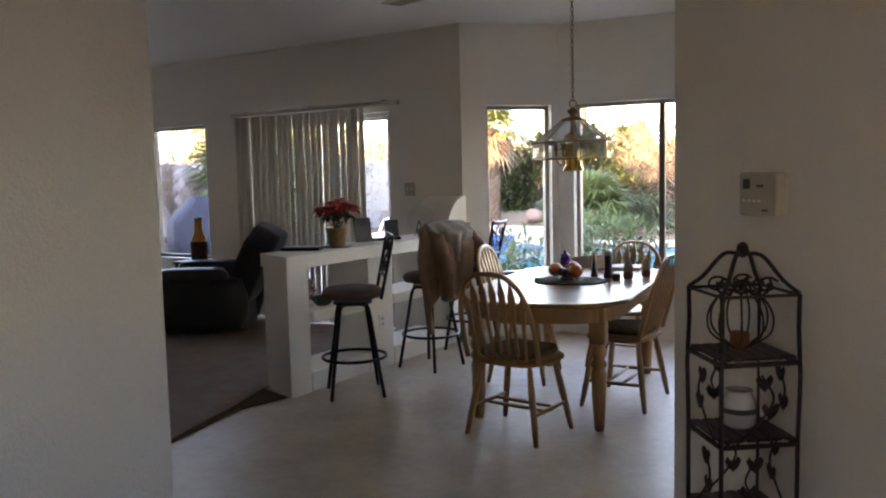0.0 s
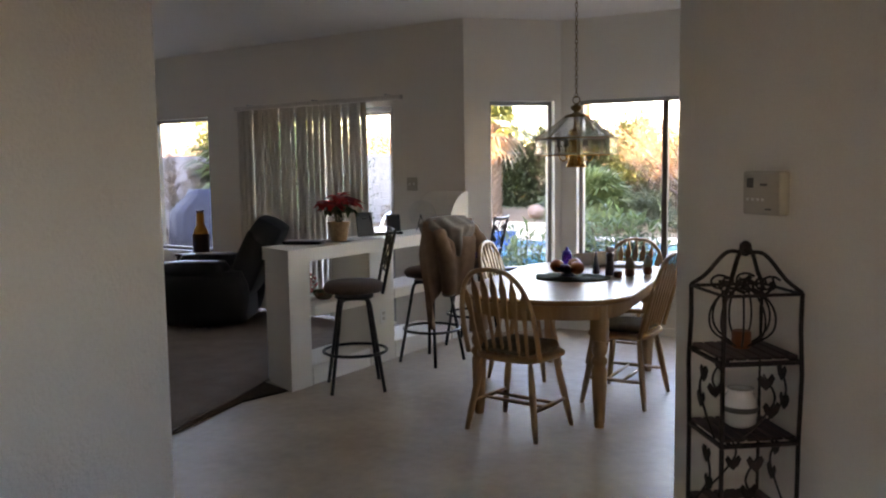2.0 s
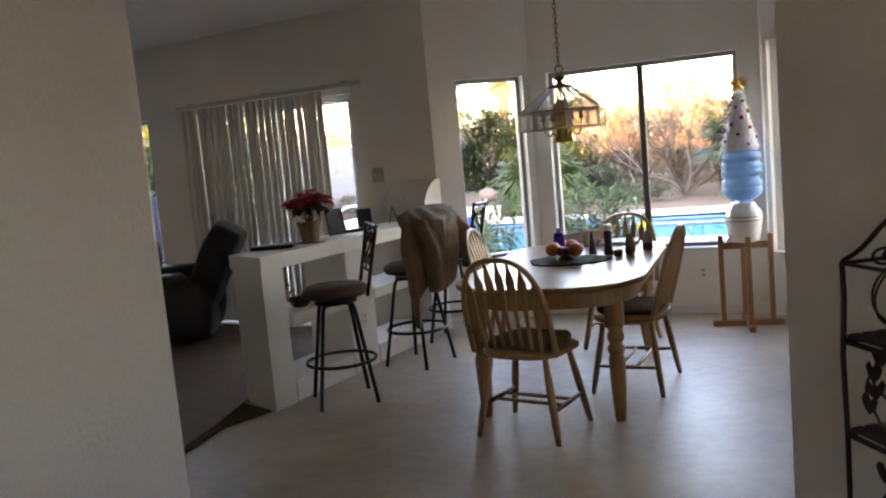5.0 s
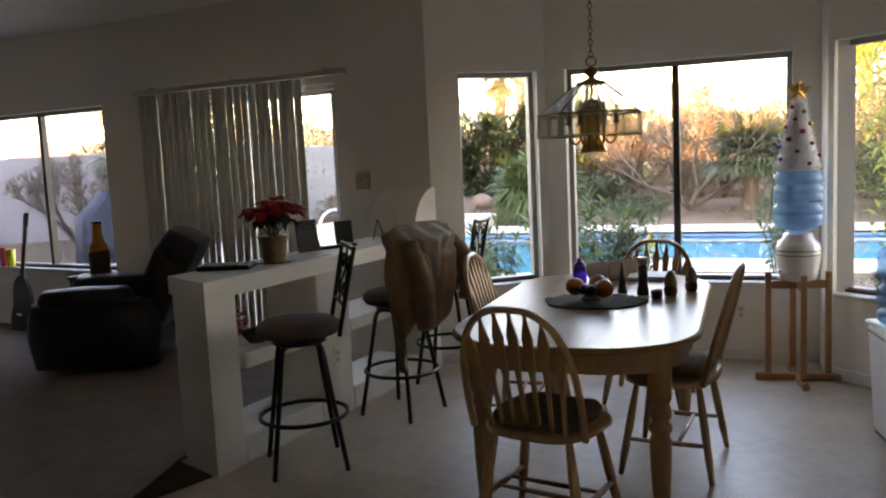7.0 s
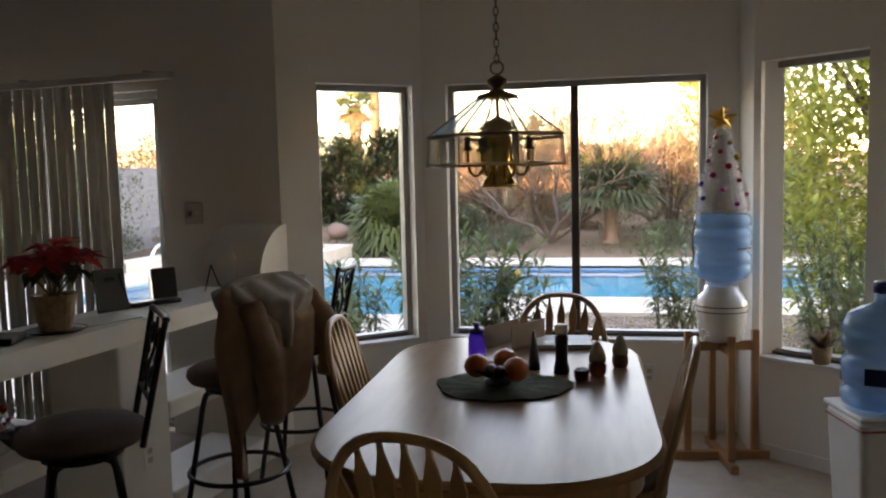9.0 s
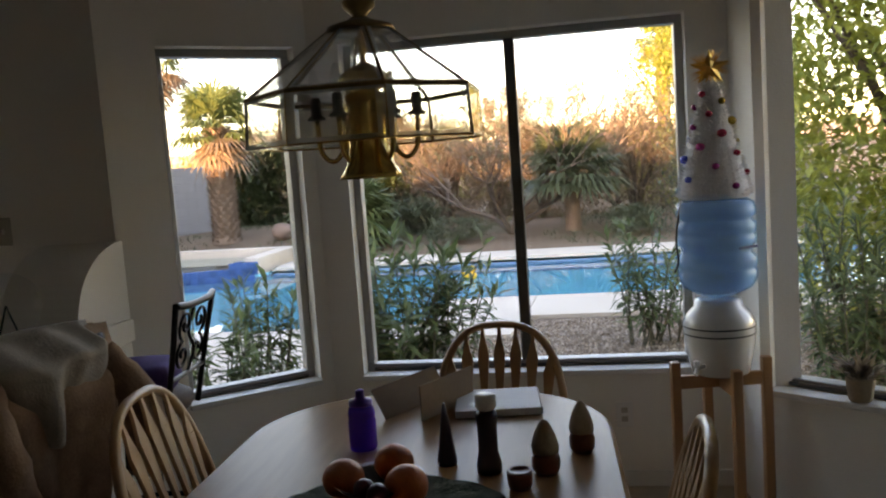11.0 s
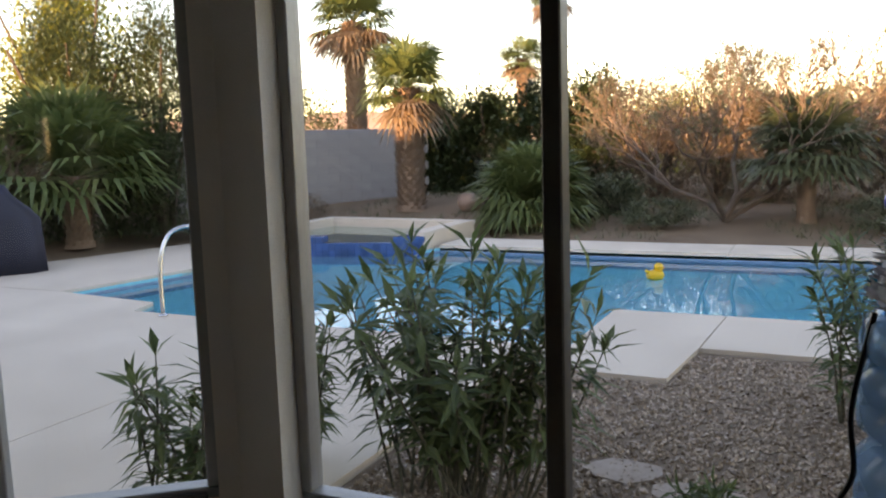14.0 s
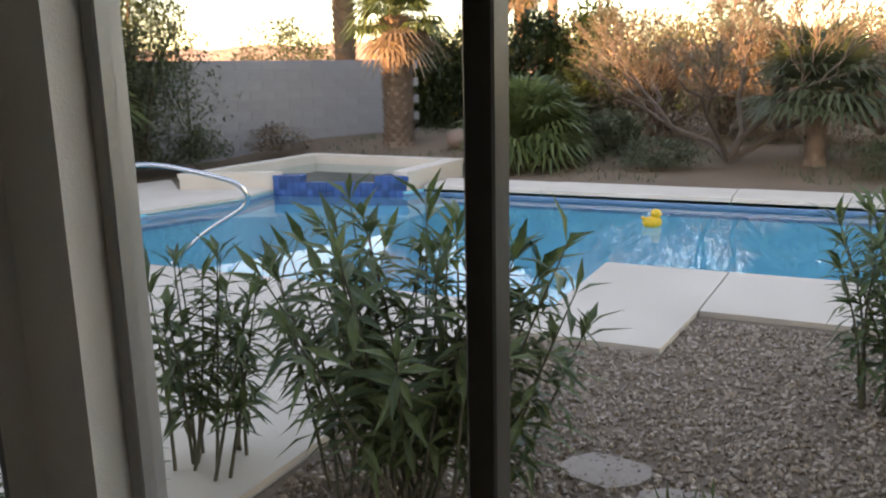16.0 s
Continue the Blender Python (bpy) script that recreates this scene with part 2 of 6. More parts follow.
def tube(bm, pts, r, n=8, closed=False, m=ID):
    pts = [Vector(p) for p in pts]
    k = len(pts)
    rs = r if isinstance(r, (list, tuple)) else [r] * k
    rings = []
    up = None
    for i, p in enumerate(pts):
        if closed:
            d = (pts[(i + 1) % k] - pts[i - 1]).normalized()
        else:
            d = (pts[min(i + 1, k - 1)] - pts[max(i - 1, 0)]).normalized()
        if up is None:
            up = d.orthogonal().normalized()
        else:
            up = (up - d * up.dot(d))
            up = up.normalized() if up.length > 1e-6 else d.orthogonal().normalized()
        w = d.cross(up)
        rings.append([bm.verts.new(m @ (p + rs[i] * (math.cos(2 * math.pi * j / n) * up + math.sin(2 * math.pi * j / n) * w))) for j in range(n)])
    for i in range(k if closed else k - 1):
        a, b = rings[i], rings[(i + 1) % k]
        for j in range(n):
            bm.faces.new((a[j], a[(j + 1) % n], b[(j + 1) % n], b[j]))
    if not closed:
        bm.faces.new(rings[0][::-1])
        bm.faces.new(rings[-1])
    return bm


def prism(bm, poly, z0, z1, m=ID):
    lo = [bm.verts.new(m @ Vector((x, y, z0))) for x, y in poly]
    hi = [bm.verts.new(m @ Vector((x, y, z1))) for x, y in poly]
    n = len(poly)
    for i in range(n):
        bm.faces.new((lo[i], lo[(i + 1) % n], hi[(i + 1) % n], hi[i]))
    bm.faces.new(lo[::-1])
    bm.faces.new(hi)
    return bm


def arc(cx, cy, r, a0, a1, n):
    return [(cx + r * math.cos(radians(a0 + (a1 - a0) * i / n)), cy + r * math.sin(radians(a0 + (a1 - a0) * i / n))) for i in range(n + 1)]


def smooth_line(pts, n=6):
    """Catmull-Rom through the points."""
    P = [Vector(p) for p in pts]
    P = [2 * P[0] - P[1]] + P + [2 * P[-1] - P[-2]]
    out = []
    for i in range(1, len(P) - 2):
        for k in range(n):
            t = k / n
            a, b, c, d = P[i - 1], P[i], P[i + 1], P[i + 2]
            out.append(0.5 * (2 * b + (c - a) * t + (2 * a - 5 * b + 4 * c - d) * t * t + (3 * b - a - 3 * c + d) * t ** 3))
    out.append(P[-2])
    return out


def wall_frame(p0, p1):
    d = Vector((p1[0] - p0[0], p1[1] - p0[1], 0))
    return T(p0[0], p0[1], 0) @ Matrix.Rotation(math.atan2(d.y, d.x), 4, "Z"), d.length


def wall(name, p0, p1, z0, z1, th, openings=(), material=None, label="", ext=(0.0, 0.0)):
    """Inner face from p0 to p1 (p0 at the left as seen from indoors); openings x0, x1, z0, z1 along it."""
    m, L = wall_frame(p0, p1)
    xs = sorted({-ext[0], L + ext[1], *[v for o in openings for v in o[:2]]})
    zs = sorted({z0, z1, *[v for o in openings for v in o[2:]]})
    bm = bmesh.new()
    full = {}
    for i in range(len(xs) - 1):
        for j in range(len(zs) - 1):
            cx, cz = (xs[i] + xs[i + 1]) / 2, (zs[j] + zs[j + 1]) / 2
            full[i, j] = not any(o[0] < cx < o[1] and o[2] < cz < o[3] for o in openings)
    cache = {}

    def v(x, y, z):
        k = (round(x, 4), round(y, 4), round(z, 4))
        if k not in cache:
            cache[k] = bm.verts.new((x, y, z))
        return cache[k]
    for (i, j), f in full.items():
        if not f:
            continue
        a, b, c, d = xs[i], xs[i + 1], zs[j], zs[j + 1]
        bm.faces.new((v(a, 0, c), v(b, 0, c), v(b, 0, d), v(a, 0, d)))
        bm.faces.new((v(a, th, c), v(a, th, d), v(b, th, d), v(b, th, c)))
        for (ii, jj, q) in ((i - 1, j, ((a, c), (a, d))), (i + 1, j, ((b, c), (b, d))), (i, j - 1, ((a, c), (b, c))), (i, j + 1, ((a, d), (b, d)))):
            if not full.get((ii, jj), False):
                (x_0, z_0), (x_1, z_1) = q
                bm.faces.new((v(x_0, 0, z_0), v(x_1, 0, z_1), v(x_1, th, z_1), v(x_0, th, z_0)))
    return single(name, bm, material or M["wall"], m, label, "wall", kind="structure")


def window(name, p0, p1, x0, x1, z0, z1, th, mull=(), fw=0.035, dark=False, label="", screen=False):
    """A framed window set to the outside of its opening, with a painted stool at the inside."""
    m, _ = wall_frame(p0, p1)
    w = thing(name, m, label, "window", kind="structure")
    fm = M["alu_dark"] if dark else M["alu"]
    ya, yb = th * 0.52, th * 0.95
    bm = bmesh.new()
    box(bm, x0, x1, ya, yb, z0, z0 + fw, bevel=0.004)
    box(bm, x0, x1, ya, yb, z1 - fw, z1, bevel=0.004)
    box(bm, x0, x0 + fw, ya, yb, z0 + fw, z1 - fw, bevel=0.004)
    box(bm, x1 - fw, x1, ya, yb, z0 + fw, z1 - fw, bevel=0.004)
    part("window_frame", bm, fm, w)
    bm = bmesh.new()
    box(bm, x0 + fw, x1 - fw, ya - 0.012, ya - 0.001, z0 + 0.005, z0 + 0.022, bevel=0.003)
    part("window_track", bm, M["alu_dark"], w)
    edges = [x0 + fw, *mull, x1 - fw]
    for mx in mull:
        part("mullion", B(mx - 0.024, mx + 0.024, ya - 0.008, yb - 0.01, z0 + fw, z1 - fw, bevel=0.004), M["alu_dark"], w, "dark bronze mullion")
    for a, b in zip(edges, edges[1:]):
        p = part("pane", B(a, b, (ya + yb) / 2 - 0.003, (ya + yb) / 2 + 0.003, z0 + fw, z1 - fw), M["glass"], w)
        p.visible_shadow = False
    if screen:
        for a, b in zip(edges, edges[1:]):
            sc = part("insect_screen", B(a, b, yb - 0.006, yb - 0.004, z0 + fw, z1 - fw), M["screen"], w, "grey insect screen mesh")
            sc.visible_shadow = False
    part("window_sill", B(x0 - 0.004, x1 + 0.004, -0.018, ya - 0.013, z0 - 0.022, z0 + 0.003, bevel=0.005, seg=2), M["trim"], w, "white painted sill")
    return w


# ---- structure ----
H = 2.75
A = (-1.59, -0.56)
UX, UY = -0.993, 0.119
LIV_L = (A[0] + UX * 6.2, A[1] + UY * 6.2)
SL = 6.2
W_LIV = [(SL - 5.3, SL - 3.3, 0.58, 2.06), (SL - 2.66, SL - 0.78, 0.02, 2.05)]
wall("wall_living_north", LIV_L, A, 0, H, 0.15, W_LIV, label="off-white painted living room wall with window and patio door")
wall("wall_bay_west", A, (-0.90, 0.0), 0, H, 0.15, [(0.231, 0.826, 0.535, 2.05)], label="off-white angled bay wall")
wall("wall_bay_north", (-0.90, 0.0), (0.91, 0.0), 0, H, 0.15, [(0.145, 1.64, 0.535, 2.05)], label="off-white bay wall with wide window")
wall("wall_bay_return", (0.91, 0.0), (0.93, -0.35), 0, H, 0.15, label="short off-white return wall beside bay window")
wall("wall_bay_east", (0.93, -0.35), (1.62, -0.90), 0, H, 0.15, [(0.04, 0.57, 0.535, 2.05)], label="off-white angled bay wall with tall window")
wall("wall_east", (1.62, -0.90), (1.62, -5.08), 0, H, 0.15, label="plain off-white kitchen wall")
wall("wall_hall_east", (1.05, -4.794), (2.75, -6.494), 0, H, 0.13, label="off-white angled hallway wall")
wall("wall_hall_far_east", (2.75, -6.494), (2.75, -10.0), 0, H, 0.15, [(1.2, 2.0, 1.2, 2.0)], label="plain hallway wall with side window")
wall("wall_south", (2.75, -10.0), (-7.75, -10.0), 0, H, 0.15, label="plain hallway and living room wall")
wall("wall_living_west", (-7.75, -10.0), LIV_L, 0, H, 0.15, label="plain living room wall")
single("wall_hall_west", B(-0.10, 0.04, -10.0, -5.65, 0, H, bevel=0.012, seg=2), M["wall_gloss_cool"], ID, "white semi-gloss textured wall end at the hallway", "wall", kind="structure")
FW = 0.15
window("window_1", (-0.90, 0.0), (0.91, 0.0), 0.145, 1.64, 0.535, 2.05, FW, (0.90,), label="wide two-pane bay window with dark mullion")
window("window_2", A, (-0.90, 0.0), 0.231, 0.826, 0.535, 2.05, FW, label="tall narrow bay window")
window("window_3", (0.93, -0.35), (1.62, -0.90), 0.04, 0.57, 0.535, 2.05, FW, label="tall narrow bay window beside water stand")
window("window_4", LIV_L, A, SL - 5.3, SL - 3.3, 0.58, 2.06, FW, (SL - 4.28,), label="sliding living room window with insect screen", screen=True)
# patio door
md, _ = wall_frame(LIV_L, A)
door = thing("door_1", md, "sliding glass patio door behind vertical blinds", "door", kind="structure")
x0, x1 = SL - 2.66, SL - 0.78
bm = bmesh.new()
for a, b, c, d in ((x0, x1, 0.02, 0.05), (x0, x1, 2.01, 2.05), (x0, x0 + 0.05, 0.05, 2.01), (x1 - 0.05, x1, 0.05, 2.01)):
    box(bm, a, b, 0.07, 0.14, c, d, bevel=0.004)
part("door_frame", bm, M["alu"], door)
xm = (x0 + x1) / 2
for a, b, y in ((x0 + 0.05, xm + 0.03, 0.115), (xm - 0.03, x1 - 0.05, 0.085)):
    bm = bmesh.new()
    for q in ((a, b, 0.052, 0.10), (a, b, 1.975, 2.008), (a, a + 0.05, 0.10, 1.975), (b - 0.05, b, 0.10, 1.975)):
        box(bm, q[0], q[1], y, y + 0.02, q[2], q[3], bevel=0.003)
    leaf = part("door_leaf", bm, M["alu"], door)
    g = part("pane", B(a + 0.05, b - 0.05, y + 0.007, y + 0.013, 0.10, 1.975), M["glass"], leaf)
    g.visible_shadow = False
# floors
bm = bmesh.new()
prism(bm, [(-7.9, -10.1), (2.9, -10.1), (2.9, -6.3), (1.77, -5.2), (1.77, -0.85), (1.0, -0.25), (0.98, 0.08), (-0.95, 0.08), (-1.7, -0.5), (-7.9, 0.35)], -0.14, 0.0)
single("floor", bm, M["vinyl"], ID, "mottled beige sheet vinyl floor", "floor", kind="structure")
bm = bmesh.new()
prism(bm, [(-2.16, -2.64), (-2.05, -3.1), (-1.92, -3.85), (-1.35, -6.6), (-1.35, -9.98), (-7.7, -9.98), (-7.75, 0.15), (-1.92, -0.53)], 0.004, 0.016)
single("carpet", bm, M["carpet"], ID, "brown speckled cut-pile wall-to-wall carpet", "carpet", kind="structure")
bm = bmesh.new()
prism(bm, [(-2.155, -2.66), (-1.86, -2.775), (-1.97, -3.1), (-1.885, -3.85), (-1.31, -6.6), (-1.345, -6.6), (-1.915, -3.85), (-2.045, -3.1)], 0.004, 0.012)
single("carpet_edge", bm, M["carpet_edge"], ID, "dark brown carpet edge strip beside vinyl", "trim", kind="structure")
bm = bmesh.new()
prism(bm, [(-7.95, -10.2), (2.95, -10.2), (2.95, -6.2), (1.8, -5.1), (1.8, -0.8), (1.08, -0.1), (1.06, 0.16), (-1.0, 0.16), (-1.6, -0.4), (-7.95, 0.4)], H + 0.002, H + 0.12)
single("ceiling", bm, M["ceiling"], ID, "off-white textured flat ceiling", "ceiling", kind="structure")
# unseen roof, drawn out far past the rooms to keep low sun off the yard
bm = bmesh.new()
lo = [(-30, -12, 2.9), (3.2, -12, 2.9), (3.2, 0.25, 2.9), (-30, 0.25, 2.9)]
hi = [(-25, -6, 4.9), (-1, -6, 4.9)]
vl = [bm.verts.new(p) for p in lo]
vh = [bm.verts.new(p) for p in hi]
bm.faces.new((vl[0], vl[1], vh[1], vh[0]))
bm.faces.new((vl[2], vl[3], vh[0], vh[1]))
bm.faces.new((vl[1], vl[2], vh[1]))
bm.faces.new((vl[3], vl[0], vh[0]))
bm.faces.new(vl)
single("roof", bm, M["block"], ID, "unseen low hipped roof stretched west to shade the yard", "roof", kind="structure")
# walls below the long roof, out of view, added as sun blockers
for p0, p1 in (((-30, -0.2), (-7.9, 0.36)), ((1.75, -0.95), (3.1, -0.95)), ((3.1, -11.8), (-30, -11.8))):
    wall("wall_sun_block", p0, p1, -0.14, 2.9, 0.15, label="unseen plain wall added to block low sun")
# baseboards
for p0, p1 in ((A, (-0.90, 0)), ((-0.90, 0), (0.91, 0)), ((0.93, -0.35), (1.62, -0.9)), ((1.62, -0.9), (1.62, -5.0)), (LIV_L, (A[0] + UX * 2.7, A[1] + UY * 2.7))):
    m, L = wall_frame(p0, p1)
    single("baseboard", B(0.0, L, -0.012, -0.001, 0.001, 0.075, bevel=0.003), M["trim"], m, "painted baseboard", "baseboard", kind="structure")

# half wall with open cubbies
HD = Vector((0.119, 0.993, 0))
mh = Matrix.Translation((-1.83, -2.77, 0)) @ rot(-6.83)
hw = thing("half_wall", mh, "white plastered breakfast bar half wall with cubby openings", "half wall", kind="structure")
HT, HL, TH = 0.945, 2.235, 0.36


def hw_prism(y0, y1, z0, z1, x0=-TH, x1=0.0):
    return B(x0, x1, y0, y1, z0, z1, bevel=0.01, seg=2)


bm = bmesh.new()
prism(bm, [(0, 0), (0, 0.20), (-TH, 0.24), (-TH, 0.14)], 0, HT - 0.09)
part("end_post", bm, M["wall"], hw)
part("middle_post", hw_prism(0.84, 1.14, 0, HT - 0.09), M["wall"], hw)
part("far_post", hw_prism(1.95, HL - 0.004, 0, HT - 0.09), M["wall"], hw)
part("plinth", hw_prism(0.21, 0.835, 0, 0.14), M["wall"], hw)
part("plinth", hw_prism(1.145, 1.945, 0, 0.14), M["wall"], hw)
part("shelf", hw_prism(0.245, 0.835, 0.47, 0.55), M["wall"], hw)
part("shelf", hw_prism(1.145, 1.945, 0.47, 0.55), M["wall"], hw)
bm = bmesh.new()
prism(bm, [(0.012, -0.01), (0.012, HL - 0.002), (-TH - 0.012, HL - 0.002), (-TH - 0.012, 0.13)], HT - 0.088, HT)
part("top", bm, M["wall"], hw)
# rounded end that rises to the wall
bm = bmesh.new()
R = 0.30
prof = [(HL - 0.004 - R * math.cos(radians(a)), HT + 0.002 + 0.32 * math.sin(radians(a))) for a in range(0, 91, 6)]
side = []
for x in (0.0, -TH):
    side.append([bm.verts.new((x, y, z)) for y, z in prof] + [bm.verts.new((x, HL - 0.003, HT + 0.002))])
n = len(side[0])
bm.faces.new(side[0])
bm.faces.new(side[1][::-1])
for i in range(n):
    bm.faces.new((side[0][i], side[0][(i + 1) % n], side[1][(i + 1) % n], side[1][i]))
part("rounded_end", bm, M["wall"], hw)


# ---- dining furniture ----
def racetrack(hx, hy, r, n=10):
    out = []
    for cx, cy, a in ((hx - r, hy - r, 0), (-hx + r, hy - r, 90), (-hx + r, -hy + r, 180), (hx - r, -hy + r, 270)):
        out += arc(cx, cy, r, a, a + 90, n)
    return out


def dining_table(m):
    t = thing("dining_table", m, "golden oak oval extending dining table with turned legs", "table")
    bm = bmesh.new()
    prof = [(0.02, 0.712), (0.004, 0.718), (0.0, 0.727), (0.004, 0.738), (0.014, 0.745)]
    rings = []
    for d, z in prof:
        rings.append([bm.verts.new((x, y, z)) for x, y in racetrack(0.52 - d, 0.94 - d, 0.40 - d)])
    n = len(rings[0])
    for a, b in zip(rings, rings[1:]):
        for i in range(n):
            bm.faces.new((a[i], a[(i + 1) % n], b[(i + 1) % n], b[i]))
    bm.faces.new(rings[0][::-1])
    bm.faces.new(rings[-1])
    part("tabletop", bm, M["oak_top"], t)
    bm = bmesh.new()
    o = racetrack(0.46, 0.86, 0.33)
    i_ = racetrack(0.44, 0.84, 0.31)
    n = len(o)
    lo, hi = [bm.verts.new((x, y, 0.625)) for x, y in o], [bm.verts.new((x, y, 0.711)) for x, y in o]
    li, hh = [bm.verts.new((x, y, 0.625)) for x, y in i_], [bm.verts.new((x, y, 0.711)) for x, y in i_]
    for k in range(n):
        j = (k + 1) % n
        bm.faces.new((lo[k], lo[j], hi[j], hi[k]))
        bm.faces.new((li[j], li[k], hh[k], hh[j]))
        bm.faces.new((lo[j], lo[k], li[k], li[j]))
    part("apron", bm, M["oak"], t)
    for sx in (-1, 1):
        for sy in (-1, 1):
            bm = bmesh.new()
            mm = T(sx * 0.365, sy * 0.70, 0)
            box(bm, -0.045, 0.045, -0.045, 0.045, 0.50, 0.710, mm, bevel=0.006)
            lathe(bm, [(0.026, 0.0), (0.03, 0.03), (0.04, 0.2), (0.044, 0.33), (0.034, 0.355), (0.046, 0.372), (0.046, 0.392), (0.03, 0.41), (0.042, 0.43), (0.045, 0.455), (0.036, 0.478), (0.045, 0.499)], 16, mm)
            part("leg", bm, M["oak"], t, smooth=True)
    return t


CHAIR_SIZE = Matrix.Diagonal((1.12, 1.0, 1.0, 1))


def oak_chair(m, group="oak chairs round the table"):
    """Faces +y; the bow back stands at -y."""
    c = thing("dining_chair", m @ CHAIR_SIZE, "golden oak bow-back dining chair with arrow spindles", "chair", group)
    bm = bmesh.new()
    out = [(0.205 * math.copysign(abs(math.cos(a)) ** 0.6, math.cos(a)) * (1.0 + 0.10 * math.sin(a)), 0.205 * math.copysign(abs(math.sin(a)) ** 0.7, math.sin(a))) for a in [2 * math.pi * i / 36 for i in range(36)]]
    rings = []
    for s, z in ((0.93, 0.415), (1.0, 0.425), (1.0, 0.44), (0.96, 0.449), (0.6, 0.441)):
        rings.append([bm.verts.new((x * s, y * s, z)) for x, y in out])
    for a, b in zip(rings, rings[1:]):
        for i in range(36):
            bm.faces.new((a[i], a[(i + 1) % 36], b[(i + 1) % 36], b[i]))
    bm.faces.new(rings[0][::-1])
    bm.faces.new(rings[-1])
    part("seat", bm, M["oak"], c, smooth=True)

    def bow(a):
        x = 0.205 * math.copysign(abs(math.cos(a)) ** 0.75, math.cos(a))
        z = 0.44 + 0.49 * max(0.0, math.sin(a)) ** 0.72
        return Vector((x * (1 + 0.08 * (z - 0.44) / 0.49), -0.165 - 0.13 * (z - 0.44) / 0.49, z))
    part("bow", tube(bmesh.new(), [bow(math.pi * i / 26) for i in range(27)], 0.0135, 8), M["oak"], c, smooth=True)
    for k in range(7):
        x = -0.135 + 0.045 * k
        top = bow(math.acos(max(-1, min(1, (abs(x * 1.15) / 0.215) ** (1 / 0.75))))).z - 0.005
        bm = bmesh.new()
        h = top - 0.44
        for f0, f1, w0, w1, th in ((0, 0.45, 0.006, 0.008, 0.006), (0.45, 0.80, 0.008, 0.019, 0.006), (0.80, 0.93, 0.019, 0.006, 0.005), (0.93, 1.0, 0.006, 0.005, 0.005)):
            v = []
            for f, w in ((f0, w0), (f1, w1)):
                z = 0.44 + h * f
                y = -0.160 - 0.13 * (z - 0.44) / 0.49
                xx = x * (1 + 0.22 * f)
                v.append([bm.verts.new((xx + dx, y + dy, z)) for dx, dy in ((-w, -th), (w, -th), (w, th), (-w, th))])
            for i in range(4):
                bm.faces.new((v[0][i], v[0][(i + 1) % 4], v[1][(i + 1) % 4], v[1][i]))
        part("spindle", bm, M["oak"], c)
    feet = {}
    for sx in (-1, 1):
        for sy in (-1, 1):
            a = Vector((sx * 0.135, sy * 0.135, 0.42))
            b = Vector((sx * 0.20, sy * 0.20, 0.0))
            feet[sx, sy] = (a, b)
            P = [a.lerp(b, f) for f in (0, 0.12, 0.3, 0.5, 0.62, 0.75, 1.0)]
            part("leg", tube(bmesh.new(), P, [0.013, 0.015, 0.018, 0.019, 0.017, 0.018, 0.012], 10), M["oak"], c, smooth=True)
    for sx in (-1, 1):
        p, q = feet[sx, -1][0].lerp(feet[sx, -1][1], 0.62), feet[sx, 1][0].lerp(feet[sx, 1][1], 0.62)
        part("stretcher", tube(bmesh.new(), [p, p.lerp(q, 0.5), q], [0.009, 0.013, 0.009], 8), M["oak"], c, smooth=True)
    for f in (-0.05, 0.05):
        z = 0.42 * 0.38
        part("stretcher", tube(bmesh.new(), [(-0.175, f, z), (0, f, z), (0.175, f, z)], [0.008, 0.011, 0.008], 8), M["oak"], c, smooth=True)
    return c


def seat_cushion(m, group="tied seat cushions"):
    bm = bmesh.new()
    n = 40
    rings = []
    for s, z in ((0.80, 0.0), (0.97, 0.008), (1.0, 0.022), (0.95, 0.038), (0.7, 0.046), (0.35, 0.044), (0.1, 0.041)):
        rings.append([bm.verts.new((0.19 * s * math.copysign(abs(math.cos(a)) ** 0.55, math.cos(a)), 0.19 * s * math.copysign(abs(math.sin(a)) ** 0.55, math.sin(a)), z + 0.004 * math.sin(5 * a + s * 4))) for a in [2 * math.pi * i / n for i in range(n)]])
    for a, b in zip(rings, rings[1:]):
        for i in range(n):
            bm.faces.new((a[i], a[(i + 1) % n], b[(i + 1) % n], b[i]))
    bm.faces.new(rings[0][::-1])
    bm.faces.new(rings[-1])
    return single("seat_cushion", bm, M["cushion"], m, "brown plaid padded cushion tied on oak chair seat", "cushion", group, smooth=True)


TABLE = pose(-0.17, -1.96, 0, 0, 0, 2)
dining_table(TABLE)
C1 = pose(-0.19, -2.83, 0, 0, 0, -10)
chair = oak_chair(C1)
C2 = pose(0.20, -1.98, 0, 0, 0, 86)
C3 = pose(-0.62, -1.62, 0, 0, 0, -84)
C4 = pose(-0.055, -1.03, 0, 0, 0, 176)
for m in (C2, C3):
    copy_thing(chair, m @ CHAIR_SIZE)
copy_thing(chair, C4 @ Matrix.Diagonal((0.98, 1.0, 0.97, 1)))
cu = seat_cushion(C1 @ T(0, 0.01, 0.450))
copy_thing(cu, C2 @ T(0, 0.01, 0.450))


def scroll(cx, cz, r0, turns, a0, sgn=1, n=22):
    return [(cx + (r0 * (1 - 0.8 * i / n)) * math.cos(a0 + sgn * 2 * math.pi * turns * i / n), cz + (r0 * (1 - 0.8 * i / n)) * math.sin(a0 + sgn * 2 * math.pi * turns * i / n)) for i in range(n + 1)]


